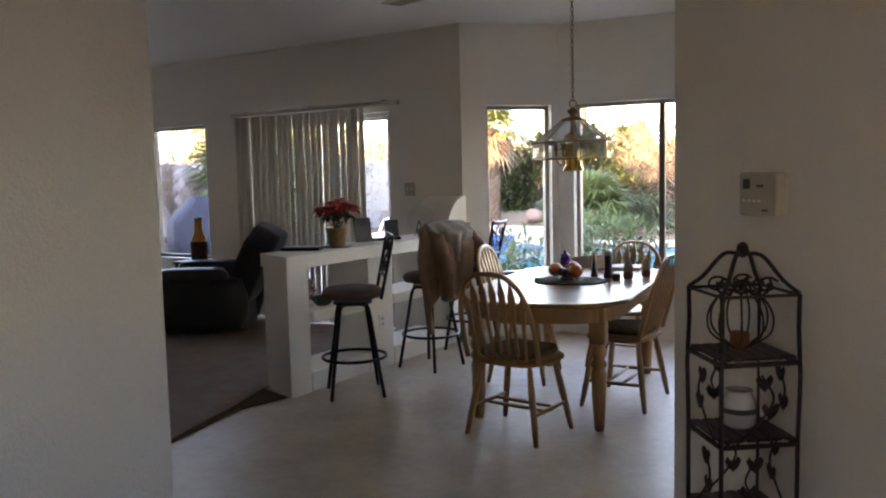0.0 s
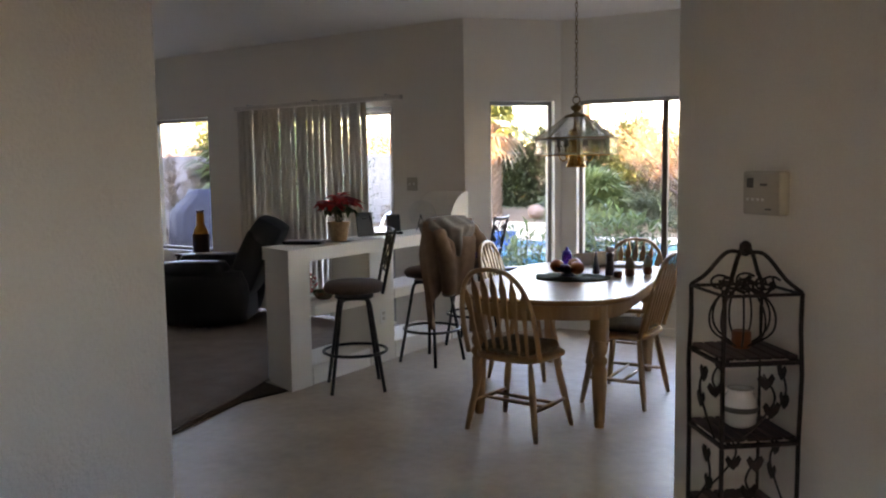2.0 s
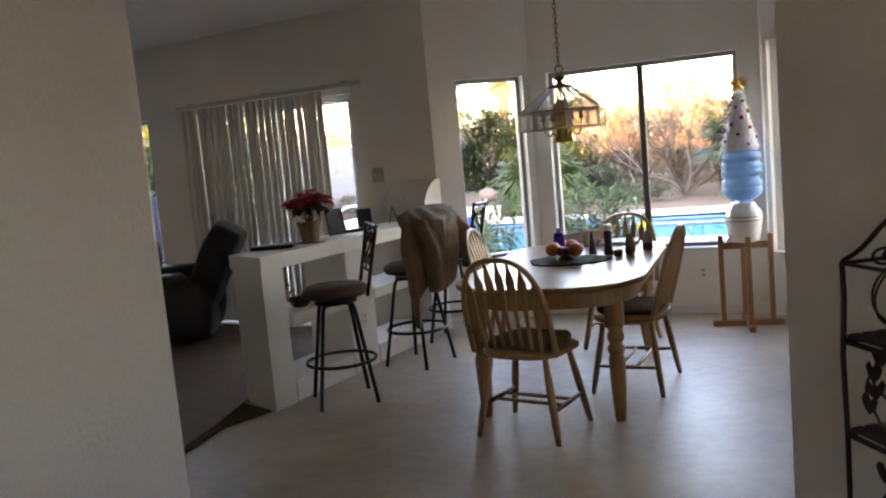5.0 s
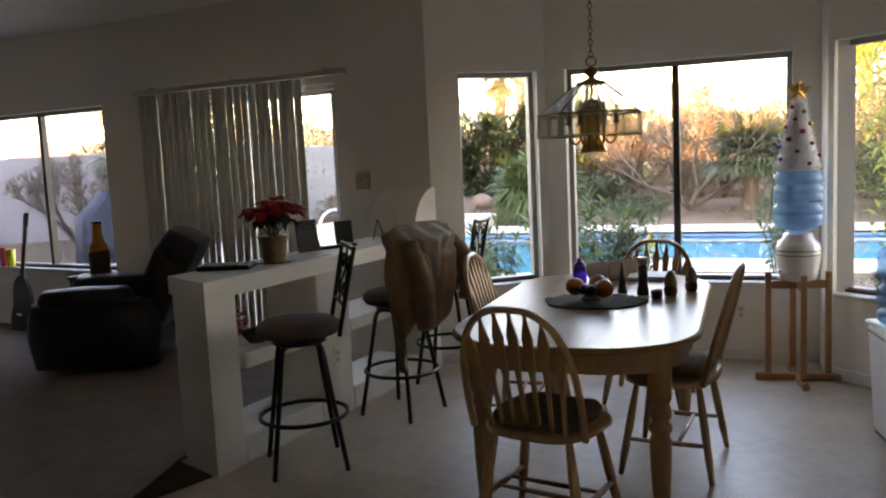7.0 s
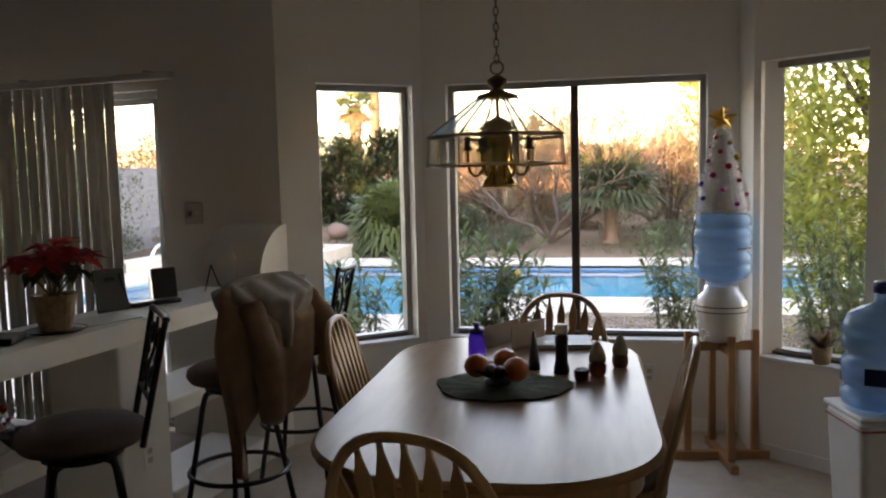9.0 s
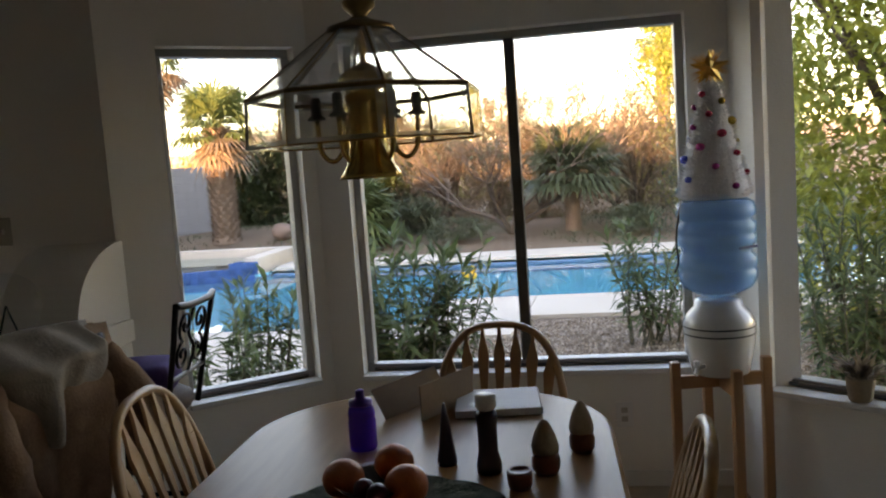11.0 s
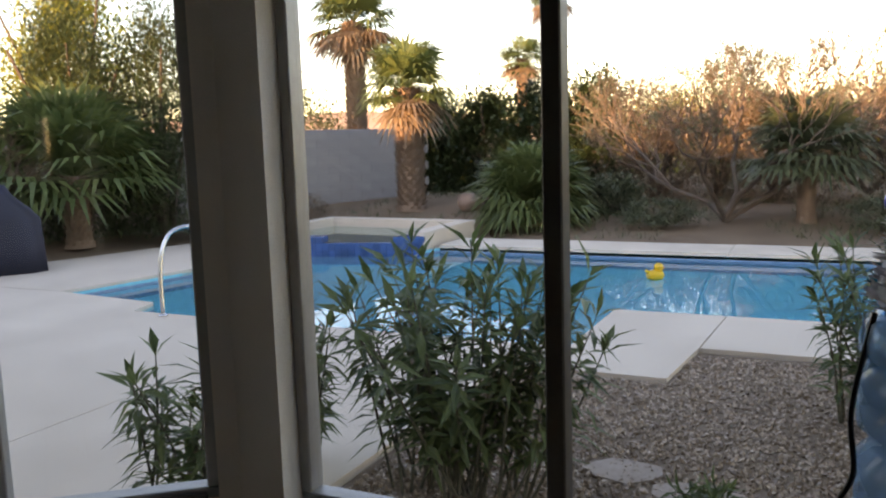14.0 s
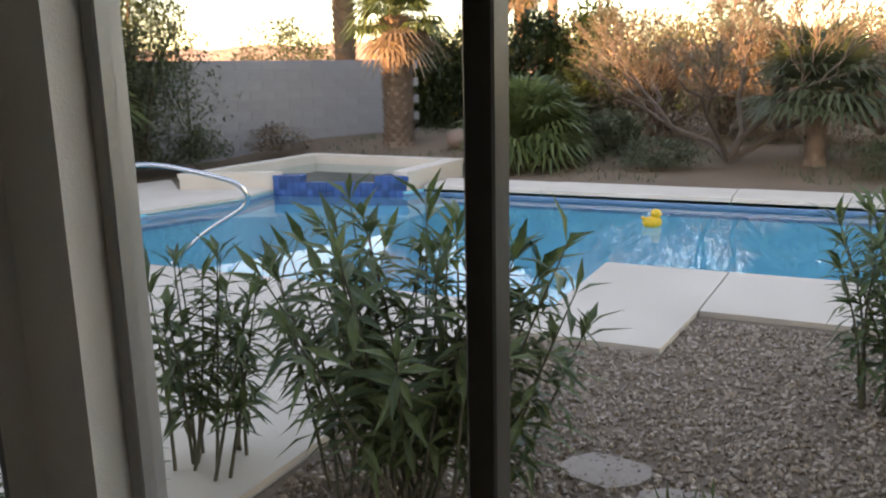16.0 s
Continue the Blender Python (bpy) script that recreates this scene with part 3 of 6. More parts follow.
def bar_stool(m, seat_label):
    """Faces -x; the back stands at +x."""
    s = thing("bar_stool", m, "black iron swivel bar stool with scrolled back and brown padded seat", "bar stool", "bar stools at the half wall")
    part("seat", lathe(bmesh.new(), [(0.15, 0.655), (0.19, 0.662), (0.205, 0.685), (0.20, 0.71), (0.17, 0.728), (0.09, 0.735), (0.01, 0.736)], 28), M["brownseat"], s, seat_label, smooth=True)
    part("swivel_plate", lathe(bmesh.new(), [(0.12, 0.615), (0.13, 0.62), (0.13, 0.635), (0.06, 0.64), (0.06, 0.654)], 20), M["iron"], s)
    for k in range(4):
        a = radians(45 + 90 * k)
        d = Vector((math.cos(a), math.sin(a), 0))
        P = smooth_line([d * 0.02 + Vector((0, 0, 0.612)), d * 0.10 + Vector((0, 0, 0.612)), d * 0.135 + Vector((0, 0, 0.58)), d * 0.17 + Vector((0, 0, 0.40)), d * 0.245 + Vector((0, 0, 0.006))], 4)
        part("leg", tube(bmesh.new(), P, 0.0125, 8), M["iron"], s, smooth=True)
    part("foot_ring", tube(bmesh.new(), [(0.212 * math.cos(radians(a)), 0.212 * math.sin(radians(a)), 0.26) for a in range(0, 360, 12)], 0.0105, 8, closed=True), M["iron"], s, smooth=True)
    lean = lambda z: 0.175 + 0.09 * (z - 0.66) / 0.42
    for sy in (-1, 1):
        part("back_post", tube(bmesh.new(), [(lean(z), sy * w, z) for z, w in ((0.655, 0.14), (0.80, 0.145), (0.95, 0.155), (1.065, 0.17))], 0.011, 8), M["iron"], s, smooth=True)
    part("top_rail", tube(bmesh.new(), smooth_line([(lean(1.065), -0.17, 1.066), (lean(1.08) + 0.01, -0.08, 1.058), (lean(1.08) + 0.012, 0.08, 1.058), (lean(1.065), 0.17, 1.066)], 5), 0.013, 8), M["iron"], s, smooth=True)
    part("lower_rail", tube(bmesh.new(), [(lean(0.80), -0.145, 0.80), (lean(0.80), 0.145, 0.80)], 0.009, 8), M["iron"], s)
    for sg in (-1, 1):
        for cz, a0, dr in ((0.985, -1.2, 1), (0.875, 1.4, -1)):
            pts = scroll(sg * 0.065, cz, 0.055, 1.3, a0 if sg > 0 else math.pi - a0, dr * sg)
            part("scroll", tube(bmesh.new(), [(lean(z), y, z) for y, z in pts], 0.006, 6), M["iron"], s, smooth=True)
    part("scroll", tube(bmesh.new(), [(lean(z), y, z) for y, z in smooth_line_2((0.0, 0.80), (0.035, 0.88), (-0.03, 0.96), (0.0, 1.055))], 0.006, 6), M["iron"], s, smooth=True)
    return s


def smooth_line_2(*p):
    return [(v.x, v.y) for v in smooth_line([(a, b, 0) for a, b in p], 6)]


stool = bar_stool(pose(-1.50, -2.50, 0, 0, 0, 38), "round brown suede seat")
copy_thing(stool, pose(-1.38, -1.62, 0, 0, 0, -12))
copy_thing(stool, pose(-1.37, -0.90, 0, 0, 0, 4))


# ---- hanging lamp ----
def chandelier(x, y):
    c = thing("pendant_lamp", T(x, y, 0), "octagonal brass and clear glass pendant lamp hung on a chain", "pendant lamp")
    zc = 1.655
    ro, rt = 0.268, 0.06
    zt, zb = 1.805, 1.543
    oct_ = lambda r, z: [Vector((r * math.cos(radians(22.5 + 45 * k)) * 1.0, r * math.sin(radians(22.5 + 45 * k)), z)) for k in range(8)]
    top, mid, low = oct_(rt, zt), oct_(ro, zc - 0.005), oct_(ro + 0.006, zb)
    for k in range(8):
        j = (k + 1) % 8
        for q in ((top[k], top[j], mid[j], mid[k]), (mid[k], mid[j], low[j], low[k])):
            nrm = (q[1] - q[0]).cross(q[3] - q[0]).normalized() * 0.003
            bm = bmesh.new()
            f = [bm.verts.new(v + nrm) for v in q]
            b = [bm.verts.new(v - nrm) for v in q]
            bm.faces.new(f)
            bm.faces.new(b[::-1])
            for i in range(4):
                bm.faces.new((f[i], b[i], b[(i + 1) % 4], f[(i + 1) % 4]))
            g = part("glass_panel", bm, M["lamp_glass"], c)
            g.visible_shadow = False
        # whitish strips along the panel edges, in place of refracted sky in the bevels
        for q in ((top[k], top[j], mid[j], mid[k]), (mid[k], mid[j], low[j], low[k])):
            bm = bmesh.new()
            mc = (q[0] + q[1] + q[2] + q[3]) / 4
            off = Vector((mc.x, mc.y, 0)).normalized() * 0.004
            inn = [v + (mc - v).normalized() * 0.022 for v in q]
            for i in range(4):
                e = (i + 1) % 4
                bm.faces.new([bm.verts.new(v + off) for v in (q[i], q[e], inn[e], inn[i])])
            bv = part("bevel", bm, M["bevel"], c, "glass bevel with its sky glint put in as pale colour")
            bv.visible_shadow = False
        part("rib", tube(bmesh.new(), [top[k], mid[k], low[k]], 0.004, 6), M["brass_dark"], c)
    part("rim", tube(bmesh.new(), mid, 0.006, 6, closed=True), M["brass_dark"], c)
    part("lower_rim", tube(bmesh.new(), low, 0.003, 6, closed=True), M["brass"], c)
    part("canopy_cap", lathe(bmesh.new(), [(0.08, zt - 0.012), (0.075, zt), (0.03, zt + 0.014), (0.016, zt + 0.024), (0.036, zt + 0.042), (0.038, zt + 0.056), (0.016, zt + 0.070), (0.008, zt + 0.076)], 20), M["brass_dark"], c, smooth=True)
    part("stem", lathe(bmesh.new(), [(0.008, 1.60), (0.008, zt - 0.01)], 8), M["brass"], c)
    part("bell_body", lathe(bmesh.new(), [(0.075, 1.462), (0.066, 1.475), (0.052, 1.50), (0.043, 1.55), (0.045, 1.60), (0.052, 1.63), (0.05, 1.65), (0.03, 1.66), (0.055, 1.672), (0.058, 1.695), (0.03, 1.715), (0.012, 1.725)], 28), M["brass"], c, "polished brass bell-shaped body", smooth=True)
    for k in range(6):
        a = radians(60 * k + 12)
        d = Vector((math.cos(a), math.sin(a), 0))
        P = smooth_line([d * 0.045 + Vector((0, 0, 1.60)), d * 0.06 + Vector((0, 0, 1.53)), d * 0.085 + Vector((0, 0, 1.505)), d * 0.110 + Vector((0, 0, 1.53)), d * 0.115 + Vector((0, 0, 1.60))], 5)
        arm = part("arm", tube(bmesh.new(), P, 0.006, 8), M["brass"], c, smooth=True)
        part("candle_socket", lathe(bmesh.new(), [(0.020, 1.60), (0.022, 1.606), (0.012, 1.612), (0.012, 1.648), (0.008, 1.652)], 12, T(d.x * 0.115, d.y * 0.115, 0)), M["alu_dark"], arm, smooth=True)
        bl = part("bulb", lathe(bmesh.new(), [(0.007, 1.653), (0.014, 1.672), (0.012, 1.69), (0.004, 1.715)], 10, T(d.x * 0.115, d.y * 0.115, 0)), M["lamp_glass"], arm, "clear flame bulb, unlit", smooth=True)
        bl.visible_shadow = False
    z = zt + 0.078
    ring = [(0.024 * math.cos(radians(a)), 0, z + 0.022 + 0.024 * math.sin(radians(a))) for a in range(0, 360, 20)]
    part("hang_ring", tube(bmesh.new(), ring, 0.004, 6, closed=True), M["brass_dark"], c)
    z += 0.055
    k = 0
    while z < H - 0.03:
        pts = [(0.009 * math.cos(radians(a)), 0, 0.018 * math.sin(radians(a))) for a in range(0, 360, 30)]
        part("chain_link", tube(bmesh.new(), pts, 0.0028, 5, closed=True, m=T(0, 0, z) @ rot(90 * (k % 2))), M["brass_dark"], c)
        z += 0.029
        k += 1
    part("ceiling_canopy", lathe(bmesh.new(), [(0.06, H - 0.002), (0.055, H - 0.02), (0.02, H - 0.032), (0.006, H - 0.035)], 20), M["brass_dark"], c, smooth=True)
    return c


chandelier(-0.20, -1.76)


# ---- water stand with bottle and little white tree ----
STX, STY = 0.765, -0.45
st = thing("water_stand", pose(STX, STY, 0, 0, 0, 9), "oak stand with four posts and crossed feet", "stand")
for k in range(4):
    a = rot(90 * k)
    part("post", B(0.155, 0.19, -0.0175, 0.0175, 0.045, 0.68, a, bevel=0.003), M["oak_stand"], st)
    part("foot", B(0.0205 if k % 2 else -0.0, 0.25, -0.02, 0.02, 0.0, 0.043, a, bevel=0.004), M["oak_stand"], st)
    part("rail", B(0.0125 if k % 2 else 0.0, 0.154, -0.012, 0.012, 0.575, 0.625, a, bevel=0.002), M["oak_stand"], st)
cr = thing("water_crock", pose(STX, STY, 0.626, 0, 0, 20), "white ceramic water crock with two dark bands and spigot", "water crock")
part("body", lathe(bmesh.new(), [(0.085, 0.0), (0.105, 0.01), (0.118, 0.08), (0.13, 0.15), (0.131, 0.20), (0.115, 0.235), (0.088, 0.262), (0.085, 0.285), (0.07, 0.29)], 36), M["ceramic"], cr, smooth=True)
for z in (0.158, 0.185):
    part("band", lathe(bmesh.new(), [(0.1325, z), (0.1335, z + 0.003), (0.1325, z + 0.006)], 36, cap=False), M["alu_dark"], cr, "dark blue painted band")
bm = bmesh.new()
tube(bm, [(-0.10, -0.06, 0.05), (-0.135, -0.081, 0.05), (-0.15, -0.09, 0.03)], 0.009, 8)
box(bm, -0.148, -0.128, -0.089, -0.069, 0.055, 0.08, bevel=0.003)
part("spigot", bm, M["white"], cr)


def water_bottle(name, m, label, flip):
    """A ribbed five gallon bottle; flip: neck down."""
    prof = [(0.02, 0.0), (0.11, 0.003), (0.128, 0.015), (0.134, 0.04), (0.134, 0.062), (0.121, 0.072), (0.121, 0.082), (0.134, 0.092), (0.134, 0.122), (0.128, 0.130), (0.134, 0.138), (0.134, 0.165), (0.118, 0.180), (0.118, 0.20), (0.134, 0.215), (0.134, 0.25), (0.128, 0.258), (0.134, 0.266), (0.134, 0.29), (0.130, 0.305), (0.115, 0.33), (0.07, 0.355), (0.034, 0.368), (0.03, 0.38), (0.03, 0.425)]
    b = thing(name, m, label, "water bottle")
    f = (lambda z: 0.37 - z) if flip else (lambda z: z)
    p2 = [(r, f(z)) for r, z in (prof[:-2] if flip else prof)]
    sh = part("shell", lathe(bmesh.new(), p2 if not flip else p2[::-1], 36), M["bluebottle"], b, smooth=True)
    sh.visible_shadow = False
    if not flip:
        part("cap", lathe(bmesh.new(), [(0.034, 0.405), (0.034, 0.44), (0.028, 0.445)], 20), M["navy"], b, "dark blue cap", smooth=True)
    part("label_band", B(-0.045, 0.045, -0.1375, -0.1345, 0.19 if flip else 0.1, 0.20 if flip else 0.16, rot(20 if flip else -20), bevel=0.001), M["navy"], b, "dark blue printed label")
    return b


M["bluebottle"] = bottle_plastic("blue_bottle_plastic", (0.36, 0.58, 0.82))
M["navy"] = mat("navy_plastic", (0.01, 0.02, 0.10), 0.4, var=0.1)
M["purple"] = bottle_plastic("purple_plastic", (0.13, 0.03, 0.45))
water_bottle("water_bottle", pose(STX, STY, 0.918, 0, 0, 20) @ Matrix.Diagonal((1.07, 1.07, 1, 1)), "blue ribbed water bottle upside down in a ceramic crock", True)

tt = thing("tabletop_tree", T(STX, STY, 1.289) @ Matrix.Diagonal((1, 1, 0.88, 1)), "small white fluffy tabletop tree with coloured baubles and gold star", "christmas tree")
M["fluff"] = mat("white_fluff", (0.72, 0.70, 0.70), 0.95, var=0.08, scale=30, fine=160, bump=1.0, spec=0.1)
M["gold"] = mat("gold_foil", (0.65, 0.36, 0.08), 0.3, metal=0.8, var=0.3, scale=20, fine=90, bump=0.2)
bm = bmesh.new()
rng = random.Random(5)
cone = lambda z: 0.108 * (1 - z / 0.52) + 0.022
lathe(bm, [(cone(0) * 0.9, 0.0), (cone(0.02), 0.02), (cone(0.25), 0.25), (cone(0.46), 0.46), (0.01, 0.49)], 24)
for i in range(1500):
    z = 0.47 * rng.random() ** 1.3 + 0.01
    a = rng.random() * 6.283
    r = cone(z)
    p = Vector((r * math.cos(a), r * math.sin(a), z))
    d = Vector((math.cos(a), math.sin(a), 0.5)) * 0.016 + Vector((rng.uniform(-1, 1), rng.uniform(-1, 1), rng.uniform(-1, 1))) * 0.009
    w = d.orthogonal().normalized() * 0.003
    bm.faces.new([bm.verts.new(q) for q in (p - w, p + w, p + d)])
part("cone", bm, M["fluff"], tt)
cols = {"red_bauble": (0.45, 0.015, 0.05), "teal_bauble": (0.01, 0.25, 0.33), "gold_bauble": (0.5, 0.33, 0.05), "magenta_bauble": (0.4, 0.02, 0.2), "blue_bauble": (0.08, 0.12, 0.6)}
for k, v in cols.items():
    M[k] = mat(k, v, 0.15, metal=0.3, var=0.1)
names = ["red_bauble", "teal_bauble", "magenta_bauble", "gold_bauble", "blue_bauble"]
for i in range(26):
    z = 0.02 + 0.43 * (i / 26)
    a = i * 2.4 + 0.4
    r = cone(z) + 0.006
    s = 0.014 if i % 3 else 0.018
    bm = bmesh.new()
    bmesh.ops.create_icosphere(bm, subdivisions=2, radius=s, matrix=T(r * math.cos(a), r * math.sin(a), z))
    part("bauble", bm, M[names[i % 5]], tt, smooth=True)
bm = bmesh.new()
pts = []
for i in range(10):
    rr = 0.075 if i % 2 == 0 else 0.03
    pts.append((rr * math.sin(i * math.pi / 5), rr * math.cos(i * math.pi / 5)))
vs = [bm.verts.new((x, 0, z + 0.54)) for x, z in pts]
f, b = bm.verts.new((0, -0.022, 0.54)), bm.verts.new((0, 0.022, 0.54))
for i in range(10):
    bm.faces.new((vs[i], vs[(i + 1) % 10], f))
    bm.faces.new((vs[(i + 1) % 10], vs[i], b))
for i in range(60):
    a = rng.random() * 6.283
    d = Vector((math.cos(a), rng.uniform(-0.4, 0.4), math.sin(a)))
    p = Vector((0, 0, 0.54)) + d * 0.03
    w = d.orthogonal().normalized() * 0.004
    bm.faces.new([bm.verts.new(q) for q in (p - w, p + w, p + d * rng.uniform(0.03, 0.06))])
part("star", bm, M["gold"], tt, "gold tinsel star")
part("cord", tube(bmesh.new(), smooth_line([(-0.125, -0.04, 0.0), (-0.15, -0.06, -0.15), (-0.145, -0.06, -0.25), (-0.16, -0.06, -0.30)], 5), 0.004, 6), M["iron"], tt, "black light cord")

# water cooler with spare bottle
wc = thing("water_cabinet", pose(1.235, -1.45, 0, 0, 0, 12) @ Matrix.Diagonal((1, 1, 0.9, 1)), "low white water crock cabinet with red trim line", "cabinet")
bm = bmesh.new()
rings = []
for z, h in ((0.03, 0.118), (0.05, 0.124), (0.30, 0.136), (0.60, 0.148), (0.615, 0.142)):
    rings.append([bm.verts.new((x, y, z)) for x, y in racetrack(h, h, 0.03, 4)])
for a, b in zip(rings, rings[1:]):
    for i in range(len(a)):
        bm.faces.new((a[i], a[(i + 1) % len(a)], b[(i + 1) % len(a)], b[i]))
bm.faces.new(rings[0][::-1])
bm.faces.new(rings[-1])
part("body", bm, M["white"], wc)
part("base", B(-0.115, 0.115, -0.115, 0.115, 0.0, 0.028, bevel=0.004), M["alu_dark"], wc)
part("top_rim", B(-0.156, 0.156, -0.156, 0.156, 0.617, 0.64, bevel=0.01, seg=2), M["white"], wc)
M["redline"] = mat("red_plastic", (0.35, 0.05, 0.03), 0.4, var=0.1)
part("trim_line", B(-0.150, 0.150, -0.150, 0.150, 0.575, 0.585, bevel=0.002), M["redline"], wc, "thin red trim line")
water_bottle("water_bottle", pose(1.235, -1.45, 0.577, 0, 0, 0) @ Matrix.Scale(1.1, 4), "blue clear water bottle standing on a white cabinet", False)


# ---- living room ----
def cushion_bm(sx, sy, sz, puff=0.3, n=6, m=ID):
    bm = bmesh.new()
    bmesh.ops.create_cube(bm, size=2.0)
    bmesh.ops.subdivide_edges(bm, edges=bm.edges[:], cuts=n, use_grid_fill=True)
    for v in bm.verts:
        s = v.co.copy()
        l = max(0.001, s.length)
        k = s.lerp(s / l * 1.25, puff)
        v.co = m @ Vector((k.x * sx / 2, k.y * sy / 2, k.z * sz / 2))
    return bm


rc = thing("recliner", pose(-4.13, -0.96, 0, 0, 0, 28), "overstuffed black leather recliner armchair", "recliner")
part("base", B(-0.38, 0.36, -0.30, 0.30, 0.03, 0.28, bevel=0.03, seg=2), M["leather"], rc)
part("seat_cushion", cushion_bm(0.66, 0.56, 0.22, 0.25, m=T(-0.08, 0, 0.38)), M["leather"], rc, smooth=True)
part("footrest", cushion_bm(0.16, 0.56, 0.36, 0.25, m=T(-0.44, 0, 0.25)), M["leather"], rc, smooth=True)
for sy in (-1, 1):
    part("armrest", cushion_bm(0.88, 0.24, 0.50, 0.35, m=T(-0.06, sy * 0.37, 0.30)), M["leather"], rc, smooth=True)
    part("arm_pad", cushion_bm(0.62, 0.23, 0.16, 0.45, m=T(-0.1, sy * 0.37, 0.56)), M["leather"], rc, smooth=True)
part("backrest", cushion_bm(0.26, 0.72, 0.62, 0.35, m=T(0.40, 0, 0.60) @ rot(24, "Y")), M["leather"], rc, smooth=True)
part("headrest", cushion_bm(0.28, 0.66, 0.30, 0.5, m=T(0.54, 0, 0.85) @ rot(30, "Y")), M["leather"], rc, smooth=True)

# vertical blinds
vb = thing("vertical_blinds", md, "cream vertical blinds mostly drawn across the patio door", "blinds")
part("head_rail", B(SL - 2.78, SL - 0.62, -0.10, -0.045, 2.095, 2.135, bevel=0.006), M["blind"], vb)
for xx in (SL - 2.6, SL - 1.7, SL - 0.8):
    part("bracket", B(xx - 0.015, xx + 0.015, -0.075, -0.001, 2.136, 2.15, bevel=0.002), M["alu"], vb)
rng = random.Random(3)
n = 23
for i in range(n):
    s = 2.72 - (2.72 - 1.06) * i / (n - 1)
    ang = -11 + rng.uniform(-1.5, 1.5) - (12 if i in (10, 15, 18) else 0)
    bm = bmesh.new()
    m_ = T(SL - s, -0.072, 0) @ rot(ang) @ rot(rng.uniform(-0.25, 0.25), "Y")
    g = []
    for k in range(5):
        x = -0.0445 + 0.089 * k / 4
        y = -0.020 * (1 - (2 * k / 4 - 1) ** 2)
        g.append((x, y))
    for z0, z1 in ((0.04, 2.092),):
        f = [[bm.verts.new(m_ @ Vector((x, y + o, z))) for x, y in g] for o in (0, 0.0012) for z in (z0, z1)]
        for k in range(4):
            bm.faces.new((f[0][k], f[0][k + 1], f[1][k + 1], f[1][k]))
            bm.faces.new((f[2][k + 1], f[2][k], f[3][k], f[3][k + 1]))
    part("vane", bm, M["blind"], vb)


# ---- yard ----
POOL = [(9, 5.78), (-1.27, 5.78), (-1.27, 4.3), (-5.85, 4.3), (-6.0, 4.72), (-7.65, 4.9), (-7.35, 6.6), (-6.95, 7.9), (-7.1, 8.9), (-5.1, 9.4), (-5.0, 9.72), (9, 9.72)]


def inside(p, poly):
    x, y = p
    c = False
    for i in range(len(poly)):
        (x_0, y_0), (x_1, y_1) = poly[i], poly[i - 1]
        if (y_0 > y) != (y_1 > y) and x < (x_1 - x_0) * (y - y_0) / (y_1 - y_0) + x_0:
            c = not c
    return c


def near_pool(x, y):
    return any(inside((x + dx, y + dy), POOL) for dx in (-0.3, 0, 0.3) for dy in (-0.3, 0, 0.3))


def rise(x, y):
    f = max(0.0, min(1.0, (y - 11.2) / 3.5))
    g = max(0.0, min(1.0, (-x - 10.6) / 2.0))
    return 0.34 * max(f * f * (3 - 2 * f) * (0.55 if x > -3 else 1.0), 0.5 * g)


bm = bmesh.new()
xs = [-900, -300, -120, -60, -35] + [-22 + 0.6 * i for i in range(74)] + [30, 60, 120, 300, 900]
ys = [-900, -300, -60, -25, -14] + [-12 + 0.6 * i for i in range(72)] + [38, 60, 120, 300, 900]
grid = []
for x in xs:
    row = []
    for y in ys:
        if near_pool(x, y):
            z = -2.2
        else:
            z = -0.16 + rise(x, y) + 0.035 * noise.noise((x * 0.7, y * 0.7, 0)) * (1 if y > 11.5 or x < -10.8 else 0.3) + (0.02 if y > 11 else 0)
        row.append(bm.verts.new((x, y, z)))
    grid.append(row)
for i in range(len(xs) - 1):
    for j in range(len(ys) - 1):
        bm.faces.new((grid[i][j], grid[i + 1][j], grid[i + 1][j + 1], grid[i][j + 1]))
single("ground", bm, M["dirt"], ID, "bare brown desert dirt yard", "ground", kind="structure", smooth=True)

deck = thing("pool_deck", ID, "pale tan poured concrete pool deck with control joints", "pavement", kind="structure")
J = 0.012
# deck slabs between control joints
SLABS = [
    [(-10.6, 0.2), (-3.62, 0.2), (-3.62, 4.3), (-5.85, 4.3), (-6.0, 4.72), (-7.65, 4.9), (-10.6, 4.9)],
    [(-3.62 + J, 0.2), (-1.56, 0.2), (-1.56, 3.69), (-1.27, 3.69), (-1.27, 4.3), (-3.62 + J, 4.3)],
    [(-1.27 + J, 3.69), (-0.40, 3.69), (-0.32, 4.57), (-0.26, 5.78), (-1.27 + J, 5.78)],
    [(-0.32 + J, 4.57), (3.0, 4.53), (3.0, 5.78), (-0.26 + J, 5.78)],
    [(3.0 + J, 4.53), (9, 4.5), (9, 5.78), (3.0 + J, 5.78)],
]
for poly in SLABS:
    part("slab", prism(bmesh.new(), poly, -0.20, -0.08), M["concrete"], deck)
part("slab", prism(bmesh.new(), [(-7.65, 4.9 + J), (-7.35, 6.6), (-6.95, 7.9), (-7.1, 8.9), (-8.35, 8.25), (-9.4, 9.2), (-10.6, 4.9 + J)], -0.20, -0.08), M["concrete"], deck)
xs_c = [-5.0, -3.2, -0.7, 1.8, 4.4, 9.0]
for a, b in zip(xs_c, xs_c[1:]):
    part("coping_slab", prism(bmesh.new(), [(a + J, 9.72), (b, 9.72), (b, 10.62), (a + J, 10.66)], -0.24, -0.07), M["coping"], deck)
